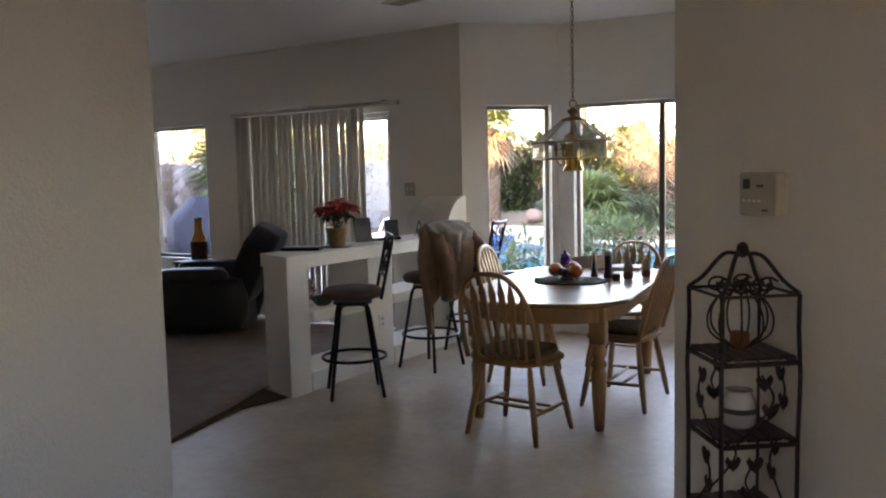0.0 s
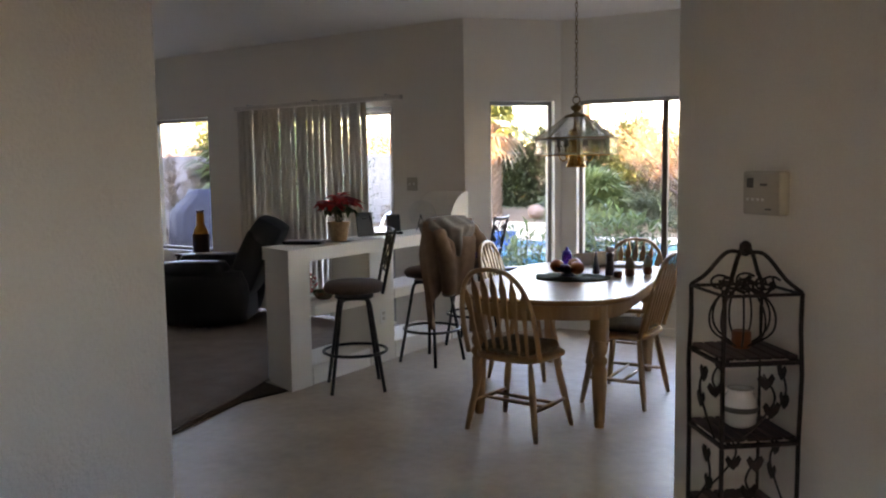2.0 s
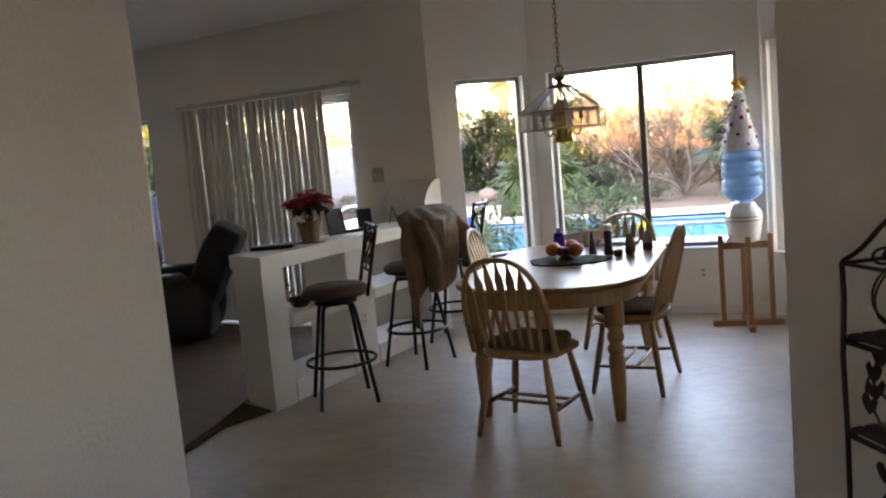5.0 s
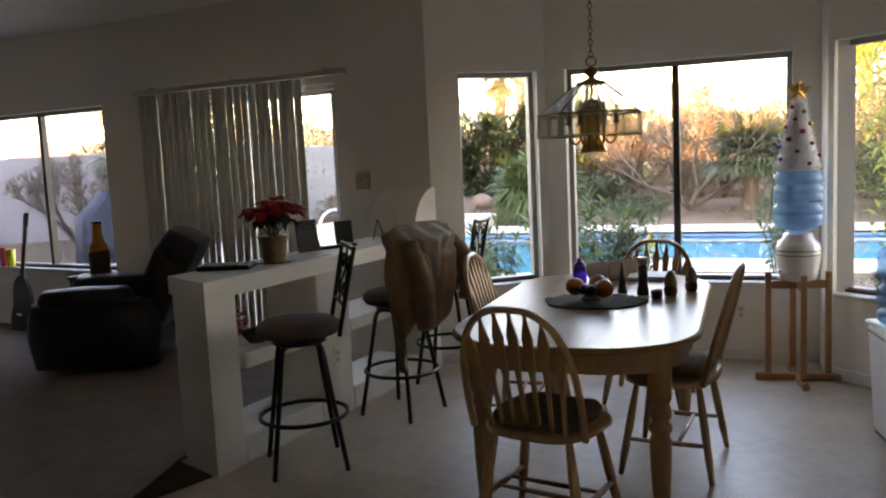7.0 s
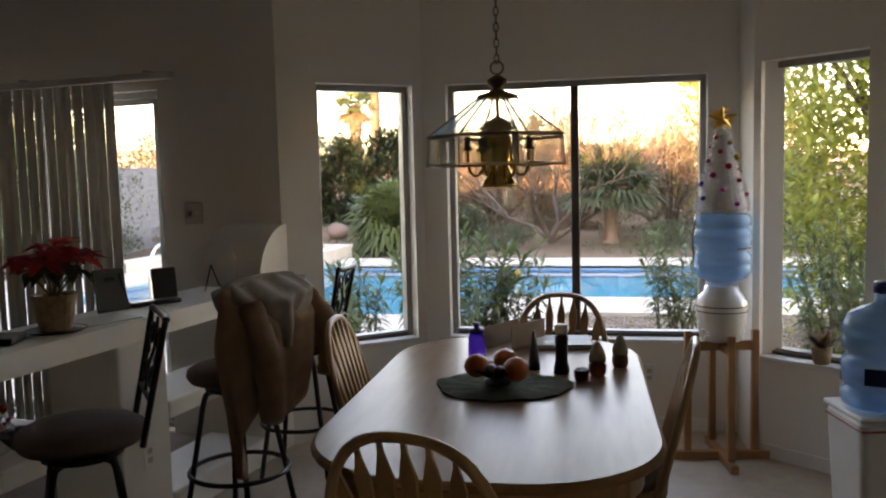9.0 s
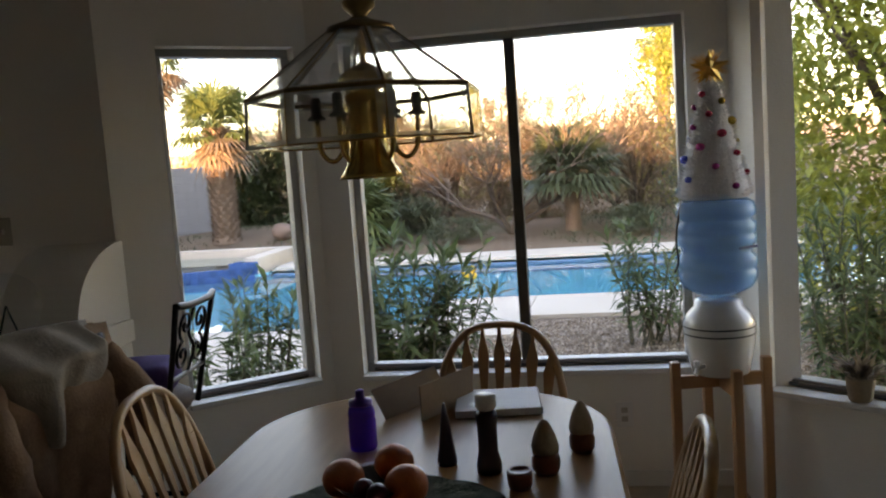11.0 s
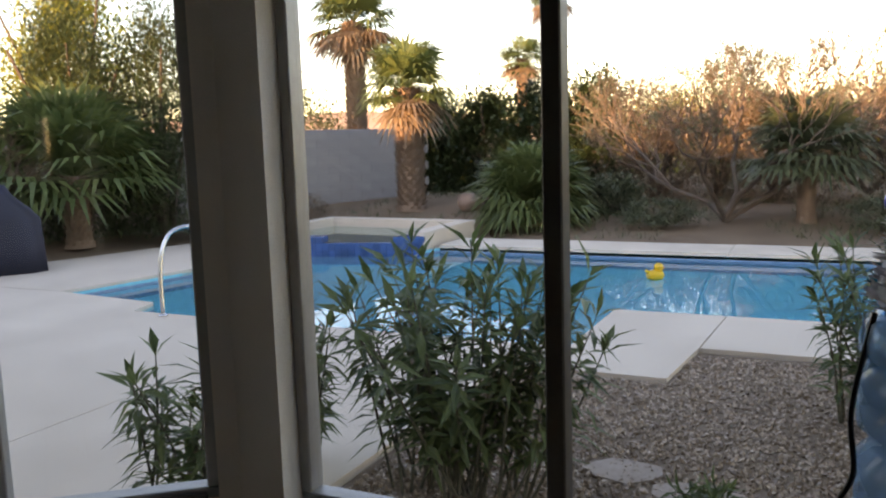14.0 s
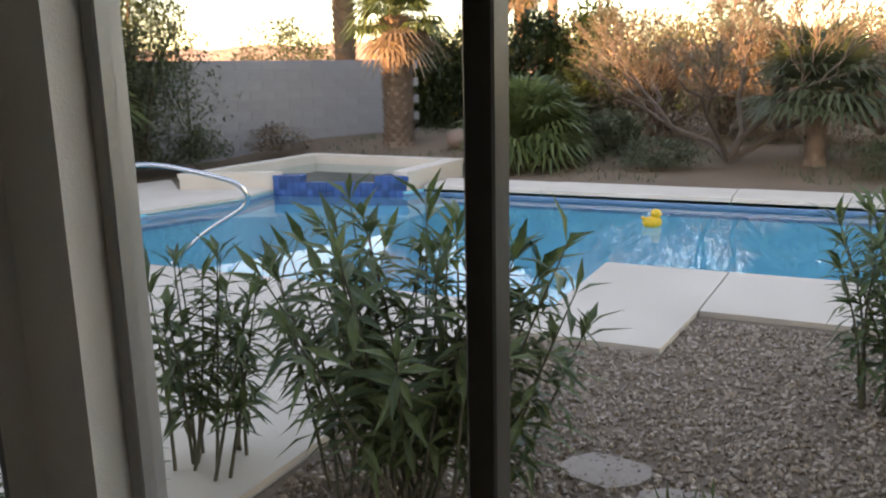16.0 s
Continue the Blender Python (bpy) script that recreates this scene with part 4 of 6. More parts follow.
# pool shell
pl = thing("pool", ID, "blue plastered swimming pool with raised spa", "swimming pool", kind="structure")
bm = bmesh.new()
lo = [bm.verts.new((x, y, -1.5)) for x, y in POOL]
hi = [bm.verts.new((x, y, -0.12)) for x, y in POOL]
n = len(POOL)
for i in range(n):
    bm.faces.new((lo[i], hi[i], hi[(i + 1) % n], lo[(i + 1) % n]))
bm.faces.new(lo)
part("basin", bm, M["plaster"], pl, "light blue plaster basin")
M["waterline"] = mat("waterline_tile", (0.10, 0.20, 0.30), 0.2, col2=(0.18, 0.31, 0.42), scale=14, fine=50, bump=0.02)
for i in range(n):
    (ax, ay), (bx, by) = POOL[i], POOL[(i + 1) % n]
    d = Vector((bx - ax, by - ay, 0))
    L = d.length
    m_ = T(ax, ay, 0) @ Matrix.Rotation(math.atan2(d.y, d.x), 4, "Z")
    part("waterline_band", B(0.0, L, -0.002, 0.012, -0.34, -0.16, m_), M["waterline"], pl)


def water_mat():
    m = pane_mat("pool_water", (0.70, 0.93, 0.97), 0.03)
    nd, ln = m.node_tree.nodes, m.node_tree.links
    tc = nd.new("ShaderNodeTexCoord")
    mp = nd.new("ShaderNodeMapping")
    mp.inputs["Scale"].default_value = (1.0, 1.5, 1)
    n1 = nd.new("ShaderNodeTexNoise")
    n1.inputs["Scale"].default_value = 2.2
    n1.inputs["Detail"].default_value = 3
    ln.new(tc.outputs["Object"], mp.inputs[0])
    ln.new(mp.outputs[0], n1.inputs[0])
    bp = nd.new("ShaderNodeBump")
    bp.inputs["Strength"].default_value = 0.2
    bp.inputs["Distance"].default_value = 0.06
    ln.new(n1.outputs[0], bp.inputs["Height"])
    for x in nd:
        if x.bl_idname in ("ShaderNodeBsdfGlossy", "ShaderNodeLayerWeight"):
            ln.new(bp.outputs[0], x.inputs["Normal"])
    return m


M["water"] = water_mat()
bm = bmesh.new()
bm.faces.new([bm.verts.new((x, y, -0.185)) for x, y in POOL])
wt = part("water_surface", bm, M["water"], pl, "rippled clear pool water")
wt.visible_shadow = False
# spa
SPA = [(-7.1, 8.9), (-8.35, 8.25), (-8.25, 11.65), (-5.1, 11.4), (-5.1, 9.4)]
cx, cy = sum(p[0] for p in SPA) / 5, sum(p[1] for p in SPA) / 5
inner = [(cx + (x - cx) * 0.84, cy + (y - cy) * 0.84) for x, y in SPA]
for i in range(5):
    a, b, c, d = SPA[i], SPA[(i + 1) % 5], inner[(i + 1) % 5], inner[i]
    if i != 4:
        part("spa_coping", prism(bmesh.new(), [a, b, c, d], 0.09, 0.155), M["coping"], pl)
    part("spa_wall", prism(bmesh.new(), [(a[0] * 0.99 + cx * 0.01, a[1] * 0.99 + cy * 0.01), (b[0] * 0.99 + cx * 0.01, b[1] * 0.99 + cy * 0.01), c, d], -0.18, 0.088 if i != 4 else -0.003), M["coping"] if i != 4 else M["bluetile"], pl)
    part("spa_shell", prism(bmesh.new(), [(a[0] * 0.99 + cx * 0.01, a[1] * 0.99 + cy * 0.01), (b[0] * 0.99 + cx * 0.01, b[1] * 0.99 + cy * 0.01), c, d], -1.5, -0.182), M["plaster"], pl)
bm = bmesh.new()
bm.faces.new([bm.verts.new((x, y, -0.5)) for x, y in inner])
part("spa_floor", bm, M["plaster"], pl)
bm = bmesh.new()
bm.faces.new([bm.verts.new((x, y, 0.004)) for x, y in inner])
sw = part("spa_water", bm, M["water"], pl)
sw.visible_shadow = False
# blue spillway tiles facing the pool
(ax, ay), (bx, by) = SPA[0], SPA[4]
d = Vector((bx - ax, by - ay, 0))
m_ = T(ax, ay, 0) @ Matrix.Rotation(math.atan2(d.y, d.x), 4, "Z")
tile = None
nt = int(d.length / 0.105)
for i in range(nt):
    for j in range(3):
        if j == 2 and 3 < i < nt - 4:
            continue
        mm = m_ @ T(i * 0.105 + 0.003, -0.012, -0.212 + j * 0.105)
        if tile is None:
            tile = part("tile", B(0, 0.1, -0.012, 0.010, 0, 0.1, bevel=0.004), M["bluetile"], pl)
            tile.matrix_basis = mm
        else:
            t2 = tile.copy()
            scene.collection.objects.link(t2)
            t2.matrix_basis = mm
for a, b in ((0.0, 0.42), (d.length - 0.42, d.length)):
    part("spill_block", B(a, b, 0.0, 0.28, -0.001, 0.098, m_, bevel=0.01), M["bluetile"], pl, "blue tiled spillway shoulder")

# handrail
hr = thing("pool_handrail", ID, "stainless steel curved pool handrail", "handrail")
P = smooth_line([(-5.35, 4.2, -0.078), (-5.38, 4.25, 0.45), (-5.35, 4.40, 0.73), (-5.15, 4.65, 0.76), (-4.52, 4.80, 0.64), (-4.36, 4.88, 0.53), (-4.42, 4.93, 0.37), (-4.85, 4.85, 0.10), (-5.32, 4.72, -0.32)], 7)
part("rail", tube(bmesh.new(), P, 0.022, 10), M["steel"], hr, smooth=True)
part("escutcheon", lathe(bmesh.new(), [(0.05, -0.079), (0.045, -0.065), (0.024, -0.055)], 16, T(-5.35, 4.2, 0)), M["steel"], hr, smooth=True)

# duck float
M["yellow"] = mat("yellow_rubber", (0.75, 0.42, 0.02), 0.35, var=0.05)
dk = thing("rubber_duck", pose(-1.35, 8.15, -0.185, 0, 0, 30) @ Matrix.Scale(0.62, 4), "yellow rubber duck chlorine float on pool water", "float")
part("body", cushion_bm(0.30, 0.22, 0.18, 0.8, 4, T(0, 0, 0.07)), M["yellow"], dk, smooth=True)
part("head", cushion_bm(0.15, 0.14, 0.15, 0.95, 4, T(0.07, 0, 0.22)), M["yellow"], dk, smooth=True)
part("tail", cushion_bm(0.10, 0.10, 0.06, 0.8, 3, T(-0.15, 0, 0.14) @ rot(30, "Y")), M["yellow"], dk, smooth=True)
M["orange"] = mat("orange_rubber", (0.7, 0.2, 0.02), 0.35, var=0.05)
part("beak", cushion_bm(0.07, 0.07, 0.03, 0.7, 3, T(0.15, 0, 0.21)), M["orange"], dk, smooth=True)

# gravel bed
BED = [(-1.55, 0.2), (9, 0.2), (9, 4.49), (-0.32, 4.56), (-0.40, 3.68), (-1.55, 3.68)]
bm = bmesh.new()
prism(bm, BED, -0.18, -0.118)
single("gravel_bed", bm, M["gravel"], ID, "grey-brown crushed gravel planting bed", "gravel", kind="structure")
rng = random.Random(11)
verts, faces = [], []
base = [(1, 0, 0), (-1, 0, 0), (0, 1, 0), (0, -1, 0), (0, 0, 1), (0, 0, -0.6)]
tri = [(0, 2, 4), (2, 1, 4), (1, 3, 4), (3, 0, 4), (2, 0, 5), (1, 2, 5), (3, 1, 5), (0, 3, 5)]
for i in range(26000):
    y = 0.3 + 4.15 * rng.random()
    x = -1.5 + (3.9 if y < 3 else 4.6) * rng.random()
    if not inside((x, y), BED):
        continue
    s = rng.uniform(0.008, 0.022)
    e = Euler((rng.random() * 6, rng.random() * 6, rng.random() * 6)).to_matrix()
    k = len(verts)
    for b in base:
        q = e @ Vector((b[0] * s * rng.uniform(0.7, 1.3), b[1] * s * rng.uniform(0.7, 1.3), b[2] * s * 0.8))
        verts.append((x + q.x, y + q.y, -0.113 + q.z))
    faces += [(k + a, k + b, k + c) for a, b, c in tri]
me = bpy.data.meshes.new("gravel")
me.from_pydata(verts, [], faces)
M["stone"] = leafy("gravel_stone", (0.17, 0.112, 0.072), (0.47, 0.35, 0.255), 0.0)
me.materials.append(M["stone"])
tagged(new("gravel", me), "loose crushed grey-brown gravel stones", "gravel", kind="stuff")
# stepping stones
M["paver"] = mat("flagstone", (0.27, 0.205, 0.16), 0.95, col2=(0.40, 0.32, 0.26), scale=5, fine=40, bump=0.4)
for px, py, sx, sy in ((-0.31, 2.14, 0.22, 0.15), (0.08, 1.96, 0.25, 0.16), (0.42, 1.78, 0.16, 0.12)):
    rr = random.Random(int(px * 100))
    poly = [(sx * math.cos(a) * rr.uniform(0.8, 1.1), sy * math.sin(a) * rr.uniform(0.8, 1.1)) for a in [2 * math.pi * i / 9 for i in range(9)]]
    single("stepping_stone", prism(bmesh.new(), poly, -0.118, -0.102), M["paver"], T(px, py, 0), "flat tan flagstone set in gravel", "stepping stone", "stepping stones in the gravel")

# block wall
bw = thing("block_wall", ID, "grey concrete block garden wall", "garden wall", kind="structure")
W0, W1 = Vector((-12.4, 8.2, 0)), Vector((-9.0, 17.0, 0))
d = W1 - W0
mw = T(*W0) @ Matrix.Rotation(math.atan2(d.y, d.x), 4, "Z")
LB, HB = 0.62, 0.20
nb = int(d.length / LB)
blk = None
for j in range(10):
    for i in range(nb):
        xx = i * LB + (LB / 2 if j % 2 else 0)
        mm = mw @ T(xx, 0, -0.16 + j * (HB + 0.003))
        if blk is None:
            blk = part("block", B(0.003, LB - 0.003, -0.1, 0.1, 0, HB, bevel=0.006), M["block"], bw)
            blk.matrix_basis = mm
        else:
            t2 = blk.copy()
            scene.collection.objects.link(t2)
            t2.matrix_basis = mm
part("core", B(0, d.length, -0.094, 0.085, -0.3, 1.88, mw), M["block"], bw)
part("pilaster_joint", B(3.55, 3.60, -0.115, -0.10, -0.2, 1.9, mw), M["alu_dark"], bw, "dark vertical control joint")
part("far_wall", B(-12, 0.0, -0.1, 0.1, -0.3, 1.85, T(-12.4, 8.2, 0) @ rot(20)), M["block"], bw)


# ---- plants ----
def leaf_quad(bm, p, d, up, L, W, fold=0.25):
    """A lance leaf folded on its midrib."""
    d = d.normalized()
    s = d.cross(up)
    s = s.normalized() if s.length > 1e-4 else d.orthogonal().normalized()
    nrm = s.cross(d)
    b = bm.verts.new(p)
    t = bm.verts.new(p + d * L - nrm * L * 0.2)
    m1 = p + d * L * 0.45 
    l = bm.verts.new(m1 + s * W + nrm * W * fold)
    r = bm.verts.new(m1 - s * W + nrm * W * fold)
    c = bm.verts.new(m1 - nrm * W * 0.1)
    bm.faces.new((b, r, c))
    bm.faces.new((b, c, l))
    bm.faces.new((r, t, c))
    bm.faces.new((c, t, l))


def oleander(m, h, spread, stems, seed, leaf=0.13, whorls=16, low=0.4, label="green oleander shrub with long narrow leaves"):
    rng = random.Random(seed)
    o = thing("oleander", m, label, "shrub", "oleanders outside the bay window")
    sb, lb = bmesh.new(), bmesh.new()
    for k in range(stems):
        a = rng.random() * 6.283
        q = spread * rng.random() ** 0.6
        top = Vector((q * math.cos(a), q * math.sin(a) * 0.7, h * rng.uniform(0.62, 1.0) * (1 - 0.25 * q / spread)))
        root = Vector((top.x * 0.35 + rng.uniform(-0.3, 0.3) * spread, rng.uniform(-0.14, 0.14), 0))
        mid = root.lerp(top, 0.5) + Vector((rng.uniform(-1, 1) * 0.05, rng.uniform(-1, 1) * 0.05, 0.03))
        P = smooth_line([root, mid, top], 6)
        tube(sb, P, [0.009 * (1 - 0.7 * i / (len(P) - 1)) for i in range(len(P))], 5)
        for w in range(whorls):
            f = low + (1 - low) * (w + rng.random() * 0.6) / whorls
            f = min(f, 1.0)
            i = min(len(P) - 2, int(f * (len(P) - 1)))
            p = P[i].lerp(P[i + 1], f * (len(P) - 1) - i)
            ax = (P[i + 1] - P[i]).normalized()
            a0 = rng.random() * 6.283
            for j in range(3):
                aa = a0 + j * 2.094 + rng.uniform(-0.3, 0.3)
                e = ax.orthogonal().normalized()
                e = Matrix.Rotation(aa, 3, ax) @ e
                lift = rng.uniform(-0.5, 0.7) if f < 0.9 else rng.uniform(0.9, 2.0)
                dd = (e + ax * lift).normalized()
                leaf_quad(lb, p, dd, ax, leaf * rng.uniform(0.6, 1.15), leaf * 0.092 * rng.uniform(0.8, 1.3))
    part("stems", sb, M["stem"], o)
    lv = part("leaves", lb, M["oleander"], o)
    tagged(lv, kind="stuff")
    return o


oleander(T(-0.95, 1.6, -0.118), 1.42, 0.72, 42, 21, leaf=0.19, whorls=13, low=0.22)
oleander(T(-1.85, 1.5, -0.079), 1.06, 0.30, 13, 27, leaf=0.175, whorls=11, low=0.25)
oleander(T(-1.82, 0.72, -0.079), 1.02, 0.28, 12, 22, leaf=0.175, whorls=10, low=0.3)
oleander(T(0.85, 3.3, -0.118), 1.36, 0.50, 20, 23, leaf=0.17, whorls=13, low=0.2)
oleander(T(0.10, 1.66, -0.118), 0.24, 0.14, 12, 24, leaf=0.10, whorls=9, low=0.1, label="low young oleander in the gravel bed")
oleander(T(1.95, 1.35, -0.118), 1.55, 0.6, 46, 25, leaf=0.14, whorls=16, low=0.2)


def clumpy(name, m, rx, ry, rz, nleaf, size, material, seed, label, category, z0=0.0, group="", narrow=0.35):
    """An uneven crown of many small leaves on forked limbs."""
    rng = random.Random(seed)
    o = thing(name, m, label, category, group)
    tb = bmesh.new()
    tips = []
    nb = 9
    for k in range(nb):
        a = 6.283 * k / nb + rng.uniform(-0.3, 0.3)
        r = rng.uniform(0.3, 0.8)
        tip = Vector((rx * r * math.cos(a), ry * r * math.sin(a), z0 + rz * rng.uniform(0.5, 0.95)))
        root = Vector((rng.uniform(-0.08, 0.08), rng.uniform(-0.08, 0.08), 0))
        P = smooth_line([root, root.lerp(tip, 0.4) + Vector((0, 0, 0.12 * rz)), tip], 4)
        tube(tb, P, [0.035 * rz * 0.5 * (1 - 0.8 * i / (len(P) - 1)) + 0.004 for i in range(len(P))], 5)
        tips.append(tip)
    part("limbs", tb, M["bark"], o)
    lb = bmesh.new()
    clumps = []
    for k in range(int(40 + nleaf / 60)):
        a = rng.random() * 6.283
        u = rng.random() ** 0.5
        zz = rng.random()
        w = math.sqrt(max(0.0, 1 - (2 * zz - 1) ** 2)) * 0.55 + 0.45 * (1 - zz)
        clumps.append((Vector((rx * u * w * 1.1 * math.cos(a), ry * u * w * 1.1 * math.sin(a), z0 + rz * zz)), rng.uniform(0.16, 0.36)))
    for i in range(int(nleaf * 2.2)):
        c, s = rng.choice(clumps)
        dv = Vector((rng.gauss(0, 1), rng.gauss(0, 1), rng.gauss(0, 1)))
        p = c + Vector((dv.x * rx, dv.y * ry, dv.z * rz * 0.7)) * s * 0.55
        if p.z < 0.02:
            p.z = rng.uniform(0.02, 0.15)
        dd = Vector((rng.uniform(-1, 1), rng.uniform(-1, 1), rng.uniform(-0.4, 1)))
        if dd.length < 0.1:
            continue
        leaf_quad(lb, p, dd, Vector((0, 0, 1)), 1.25 * size * rng.uniform(0.6, 1.3), size * narrow * 0.62)
    lv = part("crown", lb, material, o)
    tagged(lv, kind="stuff")
    return o


def bare_tree(m, h, seed, label, material, leaves=0, leafmat=None):
    rng = random.Random(seed)
    o = thing("mesquite_tree", m, label, "tree")
    tb, lb, fb = bmesh.new(), bmesh.new(), bmesh.new()

    def grow(p, d, L, r, depth):
        q = p + d * L
        mid = p.lerp(q, 0.5) + Vector((rng.uniform(-1, 1), rng.uniform(-1, 1), rng.uniform(-0.3, 0.6))) * L * 0.14
        tube(tb if depth < 3 else fb, [p, mid, q], [r, r * 0.85, r * 0.65], 6 if depth < 3 else 3)
        if depth >= 6 or r < 0.0025:
            for k in range(leaves):
                leaf_quad(lb, p.lerp(q, rng.random()), Vector((rng.uniform(-1, 1), rng.uniform(-1, 1), rng.uniform(-0.5, 1))), Vector((0, 0, 1)), 0.07, 0.018)
            return
        for k in range(2 if depth < 1 else 3):
            nd = (d + Vector((rng.uniform(-1, 1), rng.uniform(-1, 1), rng.uniform(-0.2, 0.95))) * (0.7 if depth < 5 else 0.9)).normalized()
            grow(q if k < 2 else p.lerp(q, rng.uniform(0.4, 0.9)), nd, L * rng.uniform(0.62, 0.85), r * 0.62, depth + 1)
    for a, e, s in ((0.3, 0.6, 1.0), (2.8, 0.5, 0.9), (4.3, 1.1, 0.8), (1.5, 1.6, 0.9), (5.6, 1.0, 0.8)):
        dd = Vector((math.cos(a), math.sin(a), e)).normalized()
        grow(Vector((0, 0, 0)), dd, h * 0.25 * s, 0.07 * s, 0)
    part("limbs", tb, M["bark"], o)
    part("twigs", fb, material, o)
    if leaves:
        part("leaves", lb, leafmat, o)
    return o


def palm(name, m, h, r0, crown, nf, seed, label, fan=True, dead=10, mat_f=None):
    rng = random.Random(seed)
    o = thing(name, m, label, "palm tree")
    tb = bmesh.new()
    lathe(tb, [(r0 * 1.25, 0), (r0 * 1.05, 0.15), (r0 * 0.95, h * 0.5), (r0, h)], 14)
    part("trunk", tb, M["palmbark"], o)
    bb = bmesh.new()
    rows = max(4, int(h / 0.09))
    for j in range(rows):
        for i in range(11):
            a = 6.283 * (i + 0.5 * (j % 2)) / 11 + rng.uniform(-0.1, 0.1)
            z = h * j / rows + rng.uniform(-0.02, 0.02)
            e = Vector((math.cos(a), math.sin(a), 0))
            s = Vector((-math.sin(a), math.cos(a), 0))
            p = e * r0 * 0.93 + Vector((0, 0, z))
            w = r0 * 0.25
            v = [bb.verts.new(p - s * w), bb.verts.new(p + s * w), bb.verts.new(p + s * w * 0.5 + e * r0 * 0.32 + Vector((0, 0, 0.11))), bb.verts.new(p - s * w * 0.5 + e * r0 * 0.32 + Vector((0, 0, 0.11)))]
            bb.faces.new(v)
            bb.faces.new((bb.verts.new(p + e * 0.01 - s * w), v[3], v[2], bb.verts.new(p + e * 0.01 + s * w)))
    part("boots", bb, M["palmbark"], o, "old frond bases on the trunk")
    for isdead in (False, True):
        if isdead and not dead:
            continue
        fb = bmesh.new()
        for k in range(dead if isdead else nf):
            a = rng.random() * 6.283
            el = rng.uniform(-0.9, -0.2) if isdead else rng.uniform(-0.25, 1.35)
            d = Vector((math.cos(a) * math.cos(el), math.sin(a) * math.cos(el), math.sin(el)))
            st_ = crown * rng.uniform(0.35, 0.5)
            p0 = Vector((0, 0, h - 0.05))
            p1 = p0 + d * st_
            tube(fb, [p0, p0.lerp(p1, 0.5) + Vector((0, 0, 0.02)), p1], 0.012, 4)
            side = d.cross(Vector((0, 0, 1)))
            side = side.normalized() if side.length > 0.05 else Vector((1, 0, 0))
            nrm = side.cross(d)
            for q in range(17):
                t = (q / 16 - 0.5) * 3.6
                dd = d * math.cos(t) + side * math.sin(t)
                L = crown * rng.uniform(0.42, 0.58) * (0.75 + 0.25 * math.cos(t))
                tip = p1 + dd * L - Vector((0, 0, L * rng.uniform(0.15, 0.45)))
                w = nrm.cross(dd).normalized() * 0.022 * crown
                mid = p1 + dd * L * 0.55
                fb.faces.new([fb.verts.new(v) for v in (p1, mid - w, tip, mid + w)])
        part("dead_fronds" if isdead else "fronds", fb, M["dryleaf"] if isdead else (mat_f or M["frond"]), o)
    return o


palm("fan_palm", T(-7.5, 13.6, 0.10), 2.55, 0.28, 1.45, 56, 31, "stocky fan palm with shaggy brown trunk", dead=9)
palm("fan_palm", T(-11.2, 17.6, 0.15), 4.6, 0.27, 1.7, 44, 32, "taller fan palm beyond the garden wall", dead=26)
palm("tall_palm", T(-12.9, 40, 0.1), 8.4, 0.25, 1.7, 40, 33, "tall slender fan palm far beyond the yard", dead=26)
palm("tall_palm", T(-10.9, 30, 0.1), 4.6, 0.25, 1.4, 34, 34, "fan palm far beyond the hedge", dead=16)
palm("tall_palm", T(4.2, 34, 0.1), 6.3, 0.28, 1.9, 40, 35, "fan palm beyond the yard trees", dead=22)
palm("low_palm", T(-4.45, 12.6, -0.05), 0.45, 0.28, 1.5, 170, 36, "low clumping green fan palm by the pool", dead=0)
palm("low_palm", T(0.15, 13.3, -0.02), 1.15, 0.14, 1.45, 80, 37, "small grey-green fan palm by the pool", dead=0, mat_f=M["greyfrond"])
palm("low_palm", T(-10.9, 8.0, -0.05), 1.2, 0.2, 2.1, 80, 39, "green fan palm beside the grill", dead=0)
bare_tree(T(-1.15, 13.3, 0.02), 5.2, 41, "bare mesquite tree with dark twisted limbs", M["twig"], 2, M["sage"])
bare_tree(T(-12.2, 6.6, 0.0), 2.9, 47, "bare twisted shrub before the garden wall", M["twig"], 1, M["dryleaf"])
bare_tree(T(-3.0, 17.2, 0.2), 2.6, 43, "dry leafless desert shrub", M["twig"], 1, M["dryleaf"])
bare_tree(T(1.2, 17.5, 0.2), 2.8, 44, "dry leafless desert shrub", M["twig"], 1, M["dryleaf"])
for i, (x, y, rx, ry, rz, nl, s) in enumerate(((-9.1, 18.6, 1.4, 1.0, 2.2, 3600, 0.17), (-7.6, 18.2, 1.4, 1.0, 2.35, 3600, 0.17), (-6.1, 17.8, 1.4, 1.0, 2.5, 3600, 0.17), (-4.6, 17.8, 1.3, 1.0, 2.6, 3600, 0.17))):
    clumpy("hedge_shrub", T(x, y, 0.15), rx, ry, rz, nl, s, M["hedge"], 60 + i, "dense dark green hedge shrub", "shrub", group="hedge beyond the pool")
clumpy("tall_shrub", T(-11.9, 8.9, 0.0), 1.5, 1.2, 3.9, 6500, 0.13, M["shrubleaf"], 70, "tall feathery green shrub behind the grill", "shrub", narrow=0.25)
clumpy("tall_shrub", T(-10.7, 9.8, 0.0), 1.5, 1.3, 3.8, 7000, 0.12, M["shrubleaf"], 71, "tall grey-green feathery shrub by the wall", "shrub", narrow=0.25)
clumpy("tall_shrub", T(-13.6, 10.5, 0.0), 1.9, 1.5, 4.8, 6000, 0.16, M["lime_sunlit"], 72, "tall yellow-green sunlit shrub", "shrub", narrow=0.3)
